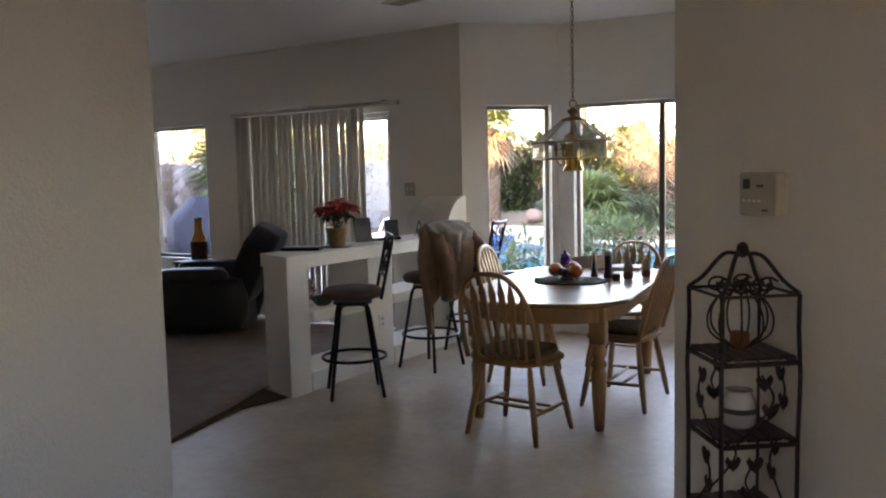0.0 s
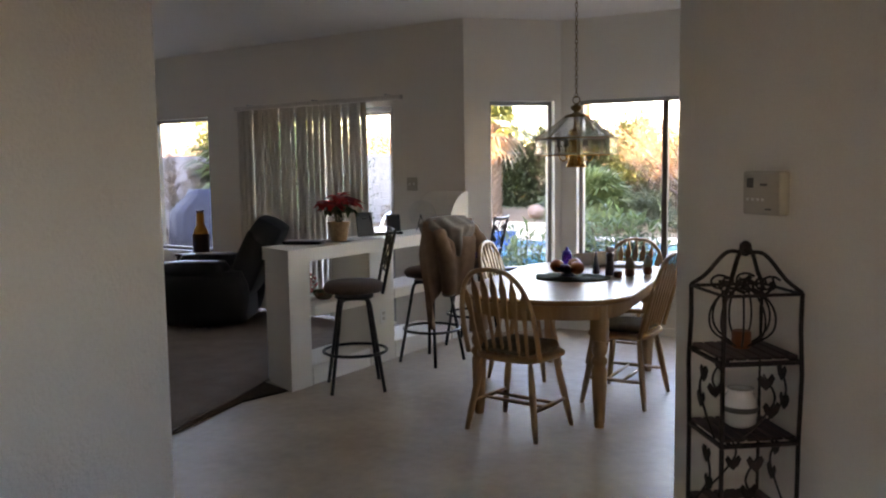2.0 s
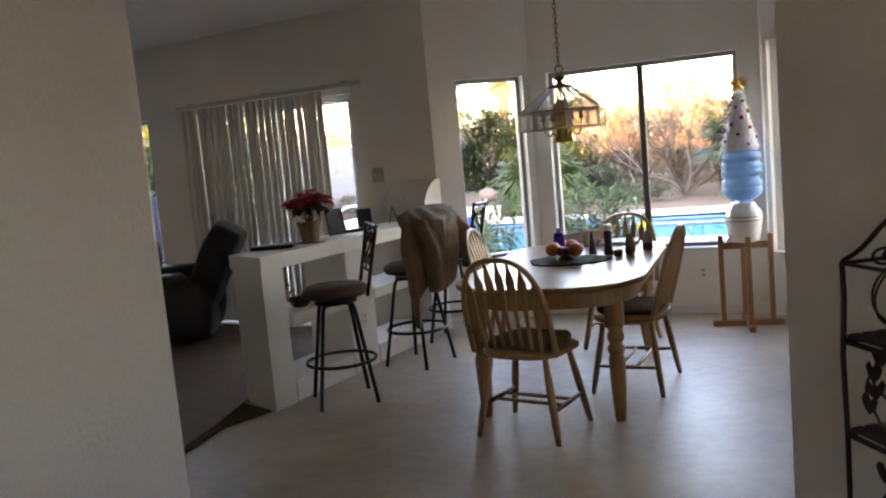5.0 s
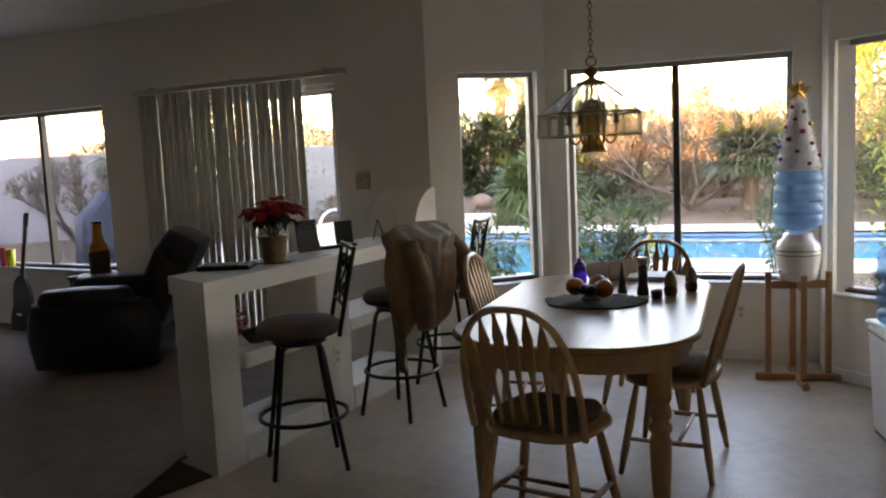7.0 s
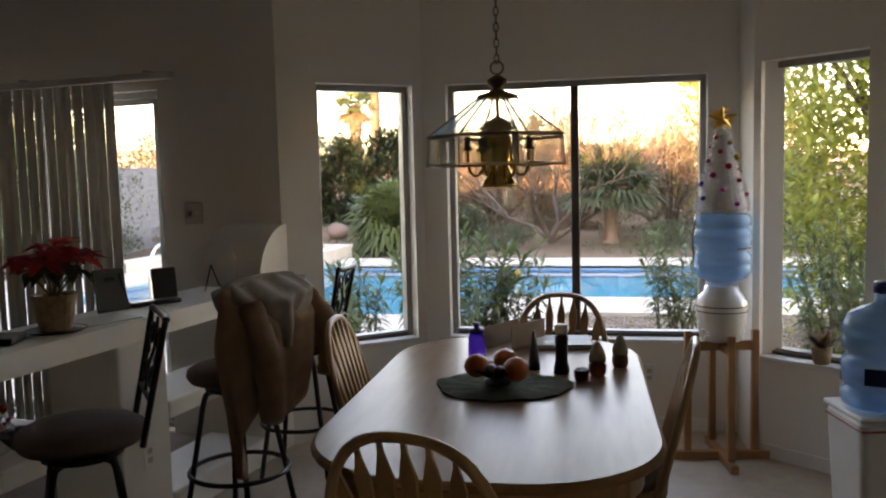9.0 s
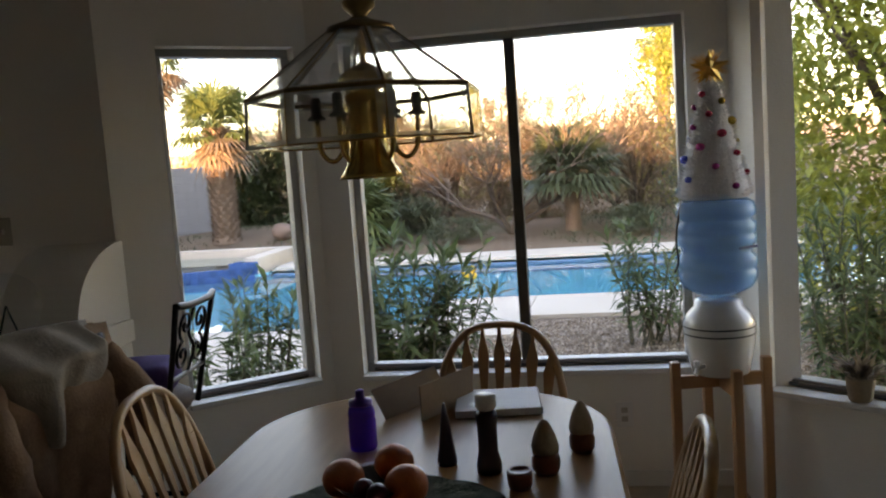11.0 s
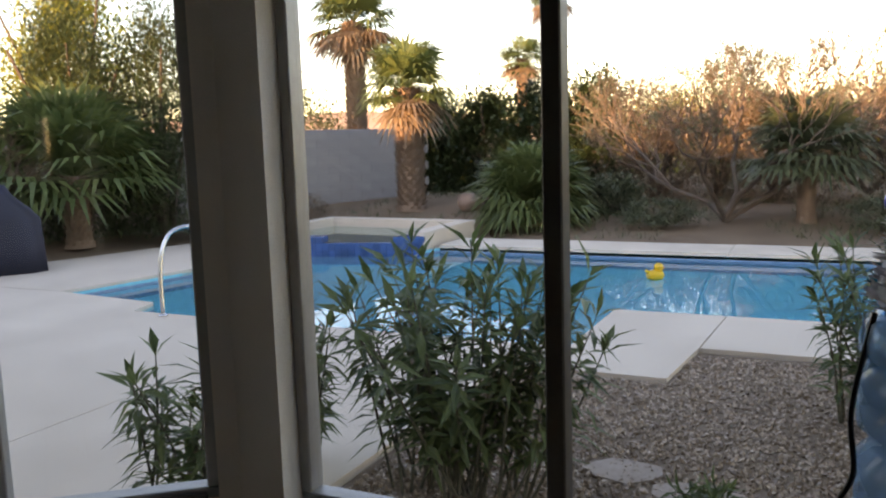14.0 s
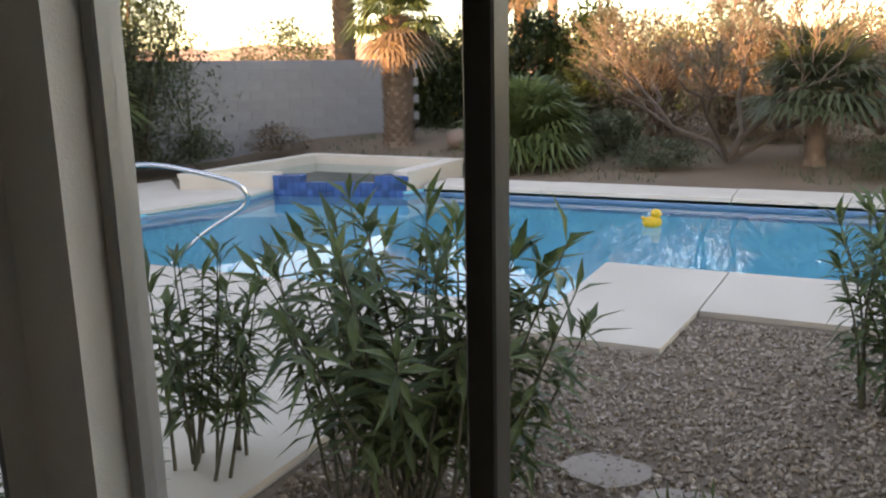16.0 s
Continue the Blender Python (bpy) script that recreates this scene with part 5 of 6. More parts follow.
clumpy("tree", T(3.4, 19, 0.1), 2.2, 1.8, 4.8, 6500, 0.14, M["lime_sunlit"], 73, "yellow-green sunlit desert tree", "tree", z0=0.3)
clumpy("tree", T(3.6, 6.6 + 6, -0.1), 1.6, 1.3, 3.2, 3600, 0.13, M["sage"], 74, "grey-green feathery desert tree", "tree", z0=0.3)
clumpy("tree", T(3.0, 2.9, -0.118), 1.5, 1.2, 3.6, 8000, 0.13, M["lime_sunlit"], 75, "leafy tree outside the bay, sunlit yellow-green in its leaf colour", "tree", z0=0.5)
clumpy("far_shrub", T(-12.0, 24, 0.15), 2.6, 1.4, 2.4, 2600, 0.16, M["lime_sunlit"], 76, "sunlit yellow-green shrub beyond the wall", "shrub")
clumpy("far_shrub", T(-16.5, 22, 0.15), 2.6, 1.4, 3.0, 2600, 0.16, M["sage"], 77, "olive shrub beyond the wall", "shrub")
clumpy("far_shrub", T(-4.5, 27, 0.15), 3.4, 1.4, 2.5, 2600, 0.16, M["lime_sunlit"], 78, "sunlit shrub beyond the yard", "shrub")
clumpy("far_shrub", T(1.5, 25, 0.15), 3.4, 1.4, 2.7, 3600, 0.16, M["dryleaf"], 79, "dry tan desert scrub", "shrub")
clumpy("far_shrub", T(-1.6, 20.5, 0.15), 2.4, 1.2, 2.3, 3600, 0.13, M["dryleaf"], 80, "dry tan desert scrub", "shrub")
for i, (x, y, rx, rz, mt, lb) in enumerate(((-2.9, 16.2, 1.5, 2.5, "dryleaf", "dry tan desert scrub"), (-0.6, 17.0, 1.7, 2.2, "dryleaf", "dry tan desert scrub"), (1.6, 16.0, 1.5, 2.3, "dryleaf", "dry tan desert scrub"), (3.2, 15.2, 1.5, 2.7, "sage", "dusty grey-green desert scrub bush"), (-1.9, 18.4, 1.8, 3.0, "shrubleaf", "olive green desert scrub"))):
    clumpy("yard_shrub", T(x, y, 0.08), rx, 1.0, rz, 3000, 0.11, M[mt], 90 + i, lb, "shrub", group="scrub behind the pool", narrow=0.25)
clumpy("low_shrub", T(-2.1, 12.6, -0.02), 0.9, 0.5, 0.4, 900, 0.07, M["sage"], 97, "low grey-green plants in the dirt", "shrub")
clumpy("low_shrub", T(1.3, 12.4, -0.02), 0.9, 0.5, 0.45, 900, 0.07, M["sage"], 98, "low grey-green plants in the dirt", "shrub")
clumpy("low_shrub", T(-3.2, 13.6, 0.0), 0.8, 0.6, 0.75, 1500, 0.09, M["sage"], 81, "low grey-green yard shrub", "shrub")
clumpy("low_shrub", T(-9.6, 12.4, 0.1), 0.5, 0.9, 0.45, 800, 0.07, M["dryleaf"], 82, "low dry plants along the wall", "shrub")
clumpy("low_shrub", T(-10.3, 11.0, 0.05), 0.45, 0.8, 0.5, 800, 0.07, M["sage"], 83, "low grey plants along the wall", "shrub")
# boulder
bm = bmesh.new()
bmesh.ops.create_icosphere(bm, subdivisions=3, radius=0.26)
for v in bm.verts:
    v.co *= 1 + 0.25 * noise.noise(v.co * 2.6)
    v.co.z *= 0.8
M["rock"] = mat("pink_rock", (0.20, 0.125, 0.09), 0.9, col2=(0.32, 0.22, 0.165), scale=4, fine=30, bump=0.5)
single("boulder", bm, M["rock"], T(-6.2, 13.6, 0.28), "rounded pinkish boulder in the dirt", "boulder", smooth=True)
# covered grill
gr = thing("covered_grill", pose(-9.95, 5.45, -0.079, 0, 0, 62) @ Matrix.Scale(1.1, 4), "barbecue grill under a dark blue vinyl cover", "grill")
bm = bmesh.new()
rings = []
for z, sx, sy in ((0.0, 0.80, 0.36), (0.35, 0.78, 0.35), (0.68, 0.76, 0.34), (0.80, 0.66, 0.33), (0.98, 0.46, 0.30), (1.10, 0.40, 0.22)):
    rings.append([bm.verts.new((sx * math.copysign(abs(math.cos(a)) ** 0.35, math.cos(a)) + 0.012 * math.sin(9 * a), sy * math.copysign(abs(math.sin(a)) ** 0.35, math.sin(a)) + 0.015 * math.sin(7 * a + z * 3), z)) for a in [2 * math.pi * i / 48 for i in range(48)]])
for a, b in zip(rings, rings[1:]):
    for i in range(48):
        bm.faces.new((a[i], a[(i + 1) % 48], b[(i + 1) % 48], b[i]))
bm.faces.new(rings[0][::-1])
bm.faces.new(rings[-1])
part("cover", bm, M["bbq"], gr, smooth=True)
# far hill and neighbour roof
bm = bmesh.new()
n = 80
lo, hi = [], []
for i in range(n + 1):
    a = radians(60 + 80 * i / n)
    R = 900
    z = 22 + 26 * noise.noise((i * 0.09, 0.3, 0)) + 7 * noise.noise((i * 0.5, 2.3, 0))
    lo.append(bm.verts.new((R * math.cos(a), R * math.sin(a), -2)))
    hi.append(bm.verts.new((1.05 * R * math.cos(a), 1.05 * R * math.sin(a), 0.62 * (22 + z))))
for i in range(n):
    bm.faces.new((lo[i], lo[i + 1], hi[i + 1], hi[i]))
M["hill"] = mat("hazy_hill", (0.33, 0.24, 0.20), 1.0, var=0.15, scale=0.02, fine=0.2, bump=0)
single("backdrop", bm, M["hill"], ID, "low hazy pinkish hills on the horizon", "hills", kind="structure")

vb_, fb_ = [], []
rng = random.Random(101)
for i in range(9000):
    x, y = rng.uniform(-9, 6), rng.uniform(11.4, 19)
    if noise.noise((x * 0.5, y * 0.5, 3)) < -0.02:
        continue
    z = -0.15 + rise(x, y)
    a, h = rng.random() * 6.283, rng.uniform(0.03, 0.13)
    k = len(vb_)
    vb_ += [(x - 0.012 * math.cos(a), y - 0.012 * math.sin(a), z), (x + 0.012 * math.cos(a), y + 0.012 * math.sin(a), z), (x + rng.uniform(-0.07, 0.07), y + rng.uniform(-0.07, 0.07), z + h)]
    fb_.append((k, k + 1, k + 2))
me = bpy.data.meshes.new("weeds")
me.from_pydata(vb_, [], fb_)
me.materials.append(M["sage"])
tagged(new("weeds", me), "sparse low green weeds in the dirt", "weeds", kind="stuff")


# ---- small things on and round the table ----
TZ = 0.7455
M["green_cloth"] = mat("green_cloth", (0.045, 0.055, 0.035), 0.95, col2=(0.11, 0.12, 0.085), scale=25, fine=120, bump=0.6, spec=0.1)
bm = bmesh.new()
rng = random.Random(9)
n = 64
rings = []
for s in (0.02, 0.3, 0.6, 0.85, 1.0):
    rings.append([bm.verts.new((0.245 * s * math.cos(a) * (1 + 0.05 * math.sin(5 * a) * s), 0.20 * s * math.sin(a) * (1 + 0.06 * math.sin(3 * a + 1) * s), 0.004 + 0.006 * abs(math.sin(6 * a + 3 * s)) * s)) for a in [2 * math.pi * i / n for i in range(n)]])
for a, b in zip(rings, rings[1:]):
    for i in range(n):
        bm.faces.new((a[i], a[(i + 1) % n], b[(i + 1) % n], b[i]))
bm.faces.new(rings[0])
lo = [bm.verts.new((v.co.x, v.co.y, 0.0)) for v in rings[-1]]
for i in range(n):
    bm.faces.new((rings[-1][i], lo[i], lo[(i + 1) % n], rings[-1][(i + 1) % n]))
single("table_mat", bm, M["green_cloth"], T(-0.17, -1.96, TZ), "oval ruffled dark green cloth mat on the table", "table mat")
M["bowl"] = mat("pewter_bowl", (0.10, 0.09, 0.10), 0.3, metal=0.6, var=0.2)
single("fruit_bowl", lathe(bmesh.new(), [(0.05, 0.0), (0.052, 0.012), (0.03, 0.02), (0.06, 0.03), (0.095, 0.055), (0.10, 0.062), (0.09, 0.058), (0.055, 0.036), (0.01, 0.03)], 28), M["bowl"], T(-0.19, -1.95, TZ + 0.012), "dark pewter fruit bowl on the green mat", "bowl", smooth=True)
M["orange_fruit"] = mat("orange_peel", (0.55, 0.14, 0.03), 0.45, var=0.12, scale=20, fine=140, bump=0.3)
for x, y, z, s, l in ((-0.245, -2.05, 0.075, 0.046, "ripe orange"), (-0.10, -2.08, 0.072, 0.047, "ripe orange"), (-0.15, -1.97, 0.08, 0.045, "ripe orange")):
    bm = bmesh.new()
    bmesh.ops.create_uvsphere(bm, u_segments=20, v_segments=14, radius=s)
    for v in bm.verts:
        v.co.z *= 0.93
    single("orange", bm, M["orange_fruit"], T(x - 0.02, y + 0.09, TZ + z), "ripe orange in the pewter bowl", "fruit", "oranges in the bowl", smooth=True)
M["plum"] = mat("plum_skin", (0.10, 0.02, 0.05), 0.3, var=0.2)
for x, y in ((-0.185, -2.105), (-0.15, -2.13)):
    bm = bmesh.new()
    bmesh.ops.create_uvsphere(bm, u_segments=16, v_segments=10, radius=0.024)
    single("plum", bm, M["plum"], T(x - 0.02, y + 0.09, TZ + 0.072), "small dark plum in the bowl", "fruit", "plums in the bowl", smooth=True)
pb = thing("sports_bottle", T(-0.33, -1.56, TZ), "translucent purple plastic sports bottle", "bottle")
b_ = part("body", lathe(bmesh.new(), [(0.034, 0.0), (0.037, 0.006), (0.037, 0.075), (0.034, 0.085), (0.037, 0.095), (0.033, 0.112), (0.026, 0.118)], 24), M["purple"], pb, smooth=True)
M["purple_cap"] = mat("purple_cap", (0.06, 0.015, 0.25), 0.4, var=0.1)
part("cap", lathe(bmesh.new(), [(0.031, 0.118), (0.031, 0.132), (0.014, 0.137), (0.011, 0.15), (0.013, 0.158), (0.006, 0.162)], 20), M["purple_cap"], pb, smooth=True)
M["wine"] = mat("dark_glaze", (0.03, 0.018, 0.035), 0.3, var=0.2)
gl = thing("pepper_mill", T(0.025, -1.73, TZ), "tall dark mill with clear white top", "pepper mill")
part("body", lathe(bmesh.new(), [(0.030, 0.0), (0.031, 0.02), (0.024, 0.05), (0.024, 0.11), (0.027, 0.14), (0.02, 0.152)], 20), M["wine"], gl, smooth=True)
part("top", lathe(bmesh.new(), [(0.02, 0.1525), (0.026, 0.16), (0.026, 0.185), (0.018, 0.19)], 20), M["white"], gl, "white top", smooth=True)
cn = single("cone_candle", lathe(bmesh.new(), [(0.024, 0.0), (0.025, 0.01), (0.018, 0.06), (0.010, 0.12), (0.003, 0.155)], 18), M["wine"], T(-0.085, -1.68, TZ), "dark plum cone-shaped candle", "candle", smooth=True)
M["gnome_hat"] = mat("felt_beige", (0.34, 0.28, 0.21), 0.9, var=0.15, scale=25, fine=120, bump=0.4)
M["gnome_body"] = mat("glazed_brown", (0.16, 0.05, 0.025), 0.3, var=0.25)
for x, y, k in ((0.16, -1.74, 1.0), (0.245, -1.60, 0.95)):
    s = thing("salt_shaker", T(x, y, TZ), "pear-shaped shaker with beige top and brown base", "shaker", "pair of shakers")
    part("base", lathe(bmesh.new(), [(0.026 * k, 0.0), (0.033 * k, 0.012), (0.034 * k, 0.035), (0.030 * k, 0.05)], 20), M["gnome_body"], s, smooth=True)
    part("top", lathe(bmesh.new(), [(0.031 * k, 0.0505), (0.033 * k, 0.065), (0.025 * k, 0.095), (0.013 * k, 0.12), (0.004, 0.128)], 20), M["gnome_hat"], s, smooth=True)
single("candle_jar", lathe(bmesh.new(), [(0.024, 0.0), (0.028, 0.01), (0.030, 0.035), (0.026, 0.042), (0.02, 0.036)], 20), M["gnome_body"], T(0.105, -1.83, TZ), "small brown glazed candle jar", "jar", smooth=True)
# opened cardboard folder and a flat carton
M["card"] = mat("brown_card", (0.20, 0.13, 0.08), 0.8, var=0.15, scale=6, fine=60, bump=0.15)
M["paper"] = mat("white_card", (0.60, 0.58, 0.56), 0.6, var=0.05, scale=6, fine=60, bump=0.05)
fo = thing("folded_card", pose(-0.245, -1.17, TZ, 0, 0, -28), "propped open brown cardboard folder on the table", "folder")
part("panel", B(-0.005, 0.0, -0.17, 0.14, 0.0, 0.10, rot(-32, "Y"), bevel=0.001), M["card"], fo)
part("panel", B(0.108, 0.113, -0.14, 0.12, 0.0, 0.105, T(0, 0, 0) @ T(0.0, 0, 0), bevel=0.001), M["card"], fo)
ca = thing("flat_carton", pose(0.0, -1.20, TZ, 0, 0, 6), "flat white printed carton with a round label", "carton")
part("body", B(-0.13, 0.12, -0.11, 0.11, 0.0, 0.022, bevel=0.002), M["paper"], ca)
part("round_label", lathe(bmesh.new(), [(0.032, 0.0225), (0.032, 0.0235)], 24, T(-0.06, -0.05, 0)), M["white"], ca, "round white sticker")
part("side_strip", B(0.121, 0.124, -0.108, 0.108, 0.002, 0.020), M["card"], ca)

# ---- things on the bar ----
BZ = 0.9465
po = thing("poinsettia", T(-1.90, -2.07, BZ), "red poinsettia in a gold foil-wrapped pot", "potted plant")
M["foil"] = mat("gold_foil_wrap", (0.35, 0.22, 0.12), 0.35, metal=0.5, var=0.3, scale=30, fine=80, bump=0.6)
M["redleaf"] = leafy("red_bract", (0.30, 0.012, 0.015), (0.55, 0.035, 0.03), 0.3)
part("pot", lathe(bmesh.new(), [(0.055, 0.0), (0.06, 0.01), (0.075, 0.11), (0.088, 0.145), (0.07, 0.14), (0.06, 0.12)], 18), M["foil"], po)
part("saucer", lathe(bmesh.new(), [(0.10, -0.0), (0.115, 0.008), (0.105, 0.0045), (0.056, 0.004)], 24), M["iron"], po, smooth=True)
rng = random.Random(17)
rb, gb, sb = bmesh.new(), bmesh.new(), bmesh.new()
for k in range(9):
    a = 6.283 * k / 9
    r = 0.03 if k % 3 == 0 else 0.10
    top = Vector((r * math.cos(a), r * math.sin(a), rng.uniform(0.25, 0.33)))
    tube(sb, [(0, 0, 0.12), (top.x * 0.6, top.y * 0.6, 0.2), top], 0.004, 5)
    for j in range(11):
        aa = j * 2.4
        d = Vector((math.cos(aa), math.sin(aa), rng.uniform(-0.35, 0.5)))
        leaf_quad(rb, top, d, Vector((0, 0, 1)), rng.uniform(0.08, 0.135), 0.032)
    for j in range(8):
        aa = j * 2.1 + k
        d = Vector((math.cos(aa), math.sin(aa), rng.uniform(-0.7, 0.1)))
        leaf_quad(gb, top * 0.75 + Vector((0, 0, 0.03)), d, Vector((0, 0, 1)), rng.uniform(0.07, 0.11), 0.022)
tagged(part("bract", rb, M["redleaf"], po, "red bracts"), kind="stuff")
tagged(part("leaf", gb, M["hedge"], po, "dark green leaves"), kind="stuff")
tagged(part("stalk", sb, M["stem"], po), kind="stuff")
single("dark_tray", B(-0.14, 0.14, -0.08, 0.08, 0.0, 0.025, bevel=0.008, seg=2), M["iron"], pose(-2.02, -2.33, BZ, 0, 0, 20), "low black tray on the bar", "tray")
single("paper_sheet", B(-0.10, 0.10, -0.14, 0.14, 0.0, 0.006, bevel=0.001), M["paper"], pose(-1.86, -1.86, BZ, 0, 0, -20), "white paper sheet lying on the bar", "paper")
fr = thing("picture_frame", pose(-1.95, -1.62, BZ, 0, 0, 65), "dark folding double picture frame standing on the bar", "picture frame")
part("leaf", B(-0.075, 0.075, -0.006, 0.006, 0.0, 0.19, rot(-10, "X"), bevel=0.003), M["leather"], fr)
part("leaf", B(0.0, 0.14, -0.006, 0.006, 0.0, 0.17, T(0.08, 0.0, 0) @ rot(70) @ rot(-12, "X"), bevel=0.003), M["leather"], fr)
part("strut", B(-0.02, 0.02, -0.004, 0.004, 0.0, 0.16, T(0.0, 0.075, 0) @ rot(22, "X"), bevel=0.001), M["leather"], fr)
fr2 = thing("picture_frame", pose(-1.93, -1.22, BZ, 0, 0, 50), "small dark picture frame standing on the bar", "picture frame")
part("frame", B(-0.06, 0.06, -0.007, 0.007, 0.0, 0.15, rot(-10, "X"), bevel=0.004), M["leather"], fr2)
single("black_case", B(-0.12, 0.12, -0.035, 0.035, 0.0, 0.022, bevel=0.008, seg=2), M["iron"], pose(-1.87, -1.42, BZ, 0, 0, 55), "slim black case lying on the bar", "case")
pe = thing("plate_stand", pose(-1.83, -0.93, BZ, 0, 0, 40), "small wire easel holding a pale plate", "plate stand")
for sx in (-1, 1):
    part("wire", tube(bmesh.new(), [(sx * 0.05, -0.05, 0.006), (sx * 0.03, 0.0, 0.03), (0, 0.02, 0.13)], 0.004, 6), M["iron"], pe)
part("plate", lathe(bmesh.new(), [(0.01, 0.0), (0.06, 0.004), (0.115, 0.016), (0.118, 0.02), (0.06, 0.009), (0.01, 0.005)], 32, T(0, -0.028, 0.135) @ rot(76, "X")), M["glass"], pe, "clear glass plate", smooth=True)
# in the cubbies
va = thing("vase", T(-1.95, -2.37, 0.551), "glass vase with dried red flowers in the cubby", "vase")
vg = part("body", lathe(bmesh.new(), [(0.03, 0.0), (0.06, 0.02), (0.075, 0.07), (0.05, 0.12), (0.03, 0.14), (0.038, 0.155)], 24), M["lamp_glass"], va, smooth=True)
bm = bmesh.new()
for k in range(60):
    a = rng.random() * 6.283
    leaf_quad(bm, Vector((rng.uniform(-0.03, 0.03), rng.uniform(-0.03, 0.03), rng.uniform(0.05, 0.2))), Vector((math.cos(a), math.sin(a), 0.8)), Vector((0, 0, 1)), 0.05, 0.012)
part("dried_flowers", bm, M["redleaf"], va)
single("green_bowl", lathe(bmesh.new(), [(0.04, 0.0), (0.05, 0.006), (0.085, 0.05), (0.09, 0.06), (0.08, 0.052), (0.02, 0.012)], 24), M["green_cloth"], T(-1.90, -2.28, 0.551), "small dark green bowl on the cubby shelf", "bowl", smooth=True)

# garments over the middle stool
M["fleece"] = mat("brown_fleece", (0.17, 0.10, 0.065), 0.95, col2=(0.29, 0.19, 0.13), scale=9, fine=130, bump=0.5, spec=0.1)
M["greyknit"] = mat("grey_knit", (0.20, 0.175, 0.15), 0.95, col2=(0.31, 0.275, 0.24), scale=14, fine=150, bump=0.5, spec=0.1)


def garment(name, m, a_, b_, ztop, zlow, material, label, seed, thick=0.006):
    bm = bmesh.new()
    n, rows = 72, 20
    rings = []
    for j in range(rows + 1):
        v = j / rows
        ring = []
        for i in range(n):
            u = 2 * math.pi * i / n
            zb = zlow(u)
            z = ztop - 0.03 * (abs(math.cos(u)) ** 2) * 0.4 - (ztop - zb) * v
            grow = min(1.0, 0.15 + 3.2 * v) if v < 0.27 else 1.0
            fold = 1 + (0.16 * math.sin(6 * u + seed + 1.5 * v) + 0.07 * math.sin(13 * u + 2 * seed)) * min(1, v * 1.6)
            taper = 1 - 0.5 * max(0, v - 0.3)
            ring.append(bm.verts.new((b_ * grow * fold * taper * math.sin(u) * (1 + 0.25 * v), a_ * fold * taper * math.cos(u), z + 0.008 * math.sin(9 * u + seed))))
        rings.append(ring)
    for a, b in zip(rings, rings[1:]):
        for i in range(n):
            bm.faces.new((a[i], a[(i + 1) % n], b[(i + 1) % n], b[i]))
    bm.faces.new(rings[0][::-1])
    ob = single(name, bm, material, m, label, "clothing", smooth=True)
    so = ob.modifiers.new("thickness", "SOLIDIFY")
    so.thickness = thick
    return ob


GM = pose(-1.38, -1.62, 0, 0, 0, -12) @ T(0.235, 0.0, 0)
jk = garment("jacket", GM @ T(-0.02, -0.05, 0), 0.29, 0.12, 1.10, lambda u: 0.60 - 0.24 * max(0.0, math.cos(u + 2.6)) ** 2 + 0.06 * math.sin(3 * u), M["fleece"], "brown fleece jacket hung over the bar stool back", 0.7)
for pts, r in (([(0.05, 0.20, 1.02), (0.12, 0.25, 0.90), (0.13, 0.27, 0.76), (0.12, 0.26, 0.66)], [0.05, 0.058, 0.052, 0.047]), ([(0.06, -0.19, 1.02), (0.14, -0.22, 0.88), (0.15, -0.20, 0.72), (0.13, -0.17, 0.58)], [0.05, 0.056, 0.05, 0.045])):
    line = smooth_line(pts, 5)
    rr = [r[min(3, k // 5)] * (1 + 0.08 * math.sin(2.3 * k)) for k in range(len(line))]
    sl = part("sleeve", tube(bmesh.new(), line, rr, 14), M["fleece"], jk, smooth=True)
    e0, e1 = line[-2], line[-1]
    part("cuff", tube(bmesh.new(), [e1 - (e1 - e0) * 0.6, e1 + (e1 - e0) * 0.15], rr[-1] * 1.06, 14), M["greyknit"], sl, "pale knit cuff", smooth=True)
garment("grey_shirt", GM @ T(-0.03, -0.06, 0), 0.235, 0.15, 1.118, lambda u: 0.90 + 0.06 * math.sin(2 * u + 1), M["greyknit"], "grey knit top draped over the jacket", 2.1)
M["violet"] = mat("violet_cloth", (0.05, 0.025, 0.12), 0.9, col2=(0.11, 0.06, 0.22), scale=14, fine=120, bump=0.5)
single("purple_cloth", cushion_bm(0.30, 0.28, 0.11, 0.55, 6, T(0, 0, 0.052)), M["violet"], pose(-1.37, -0.90, 0.736, 0, 0, 20), "crumpled purple cloth on the bar stool seat", "cloth", smooth=True)

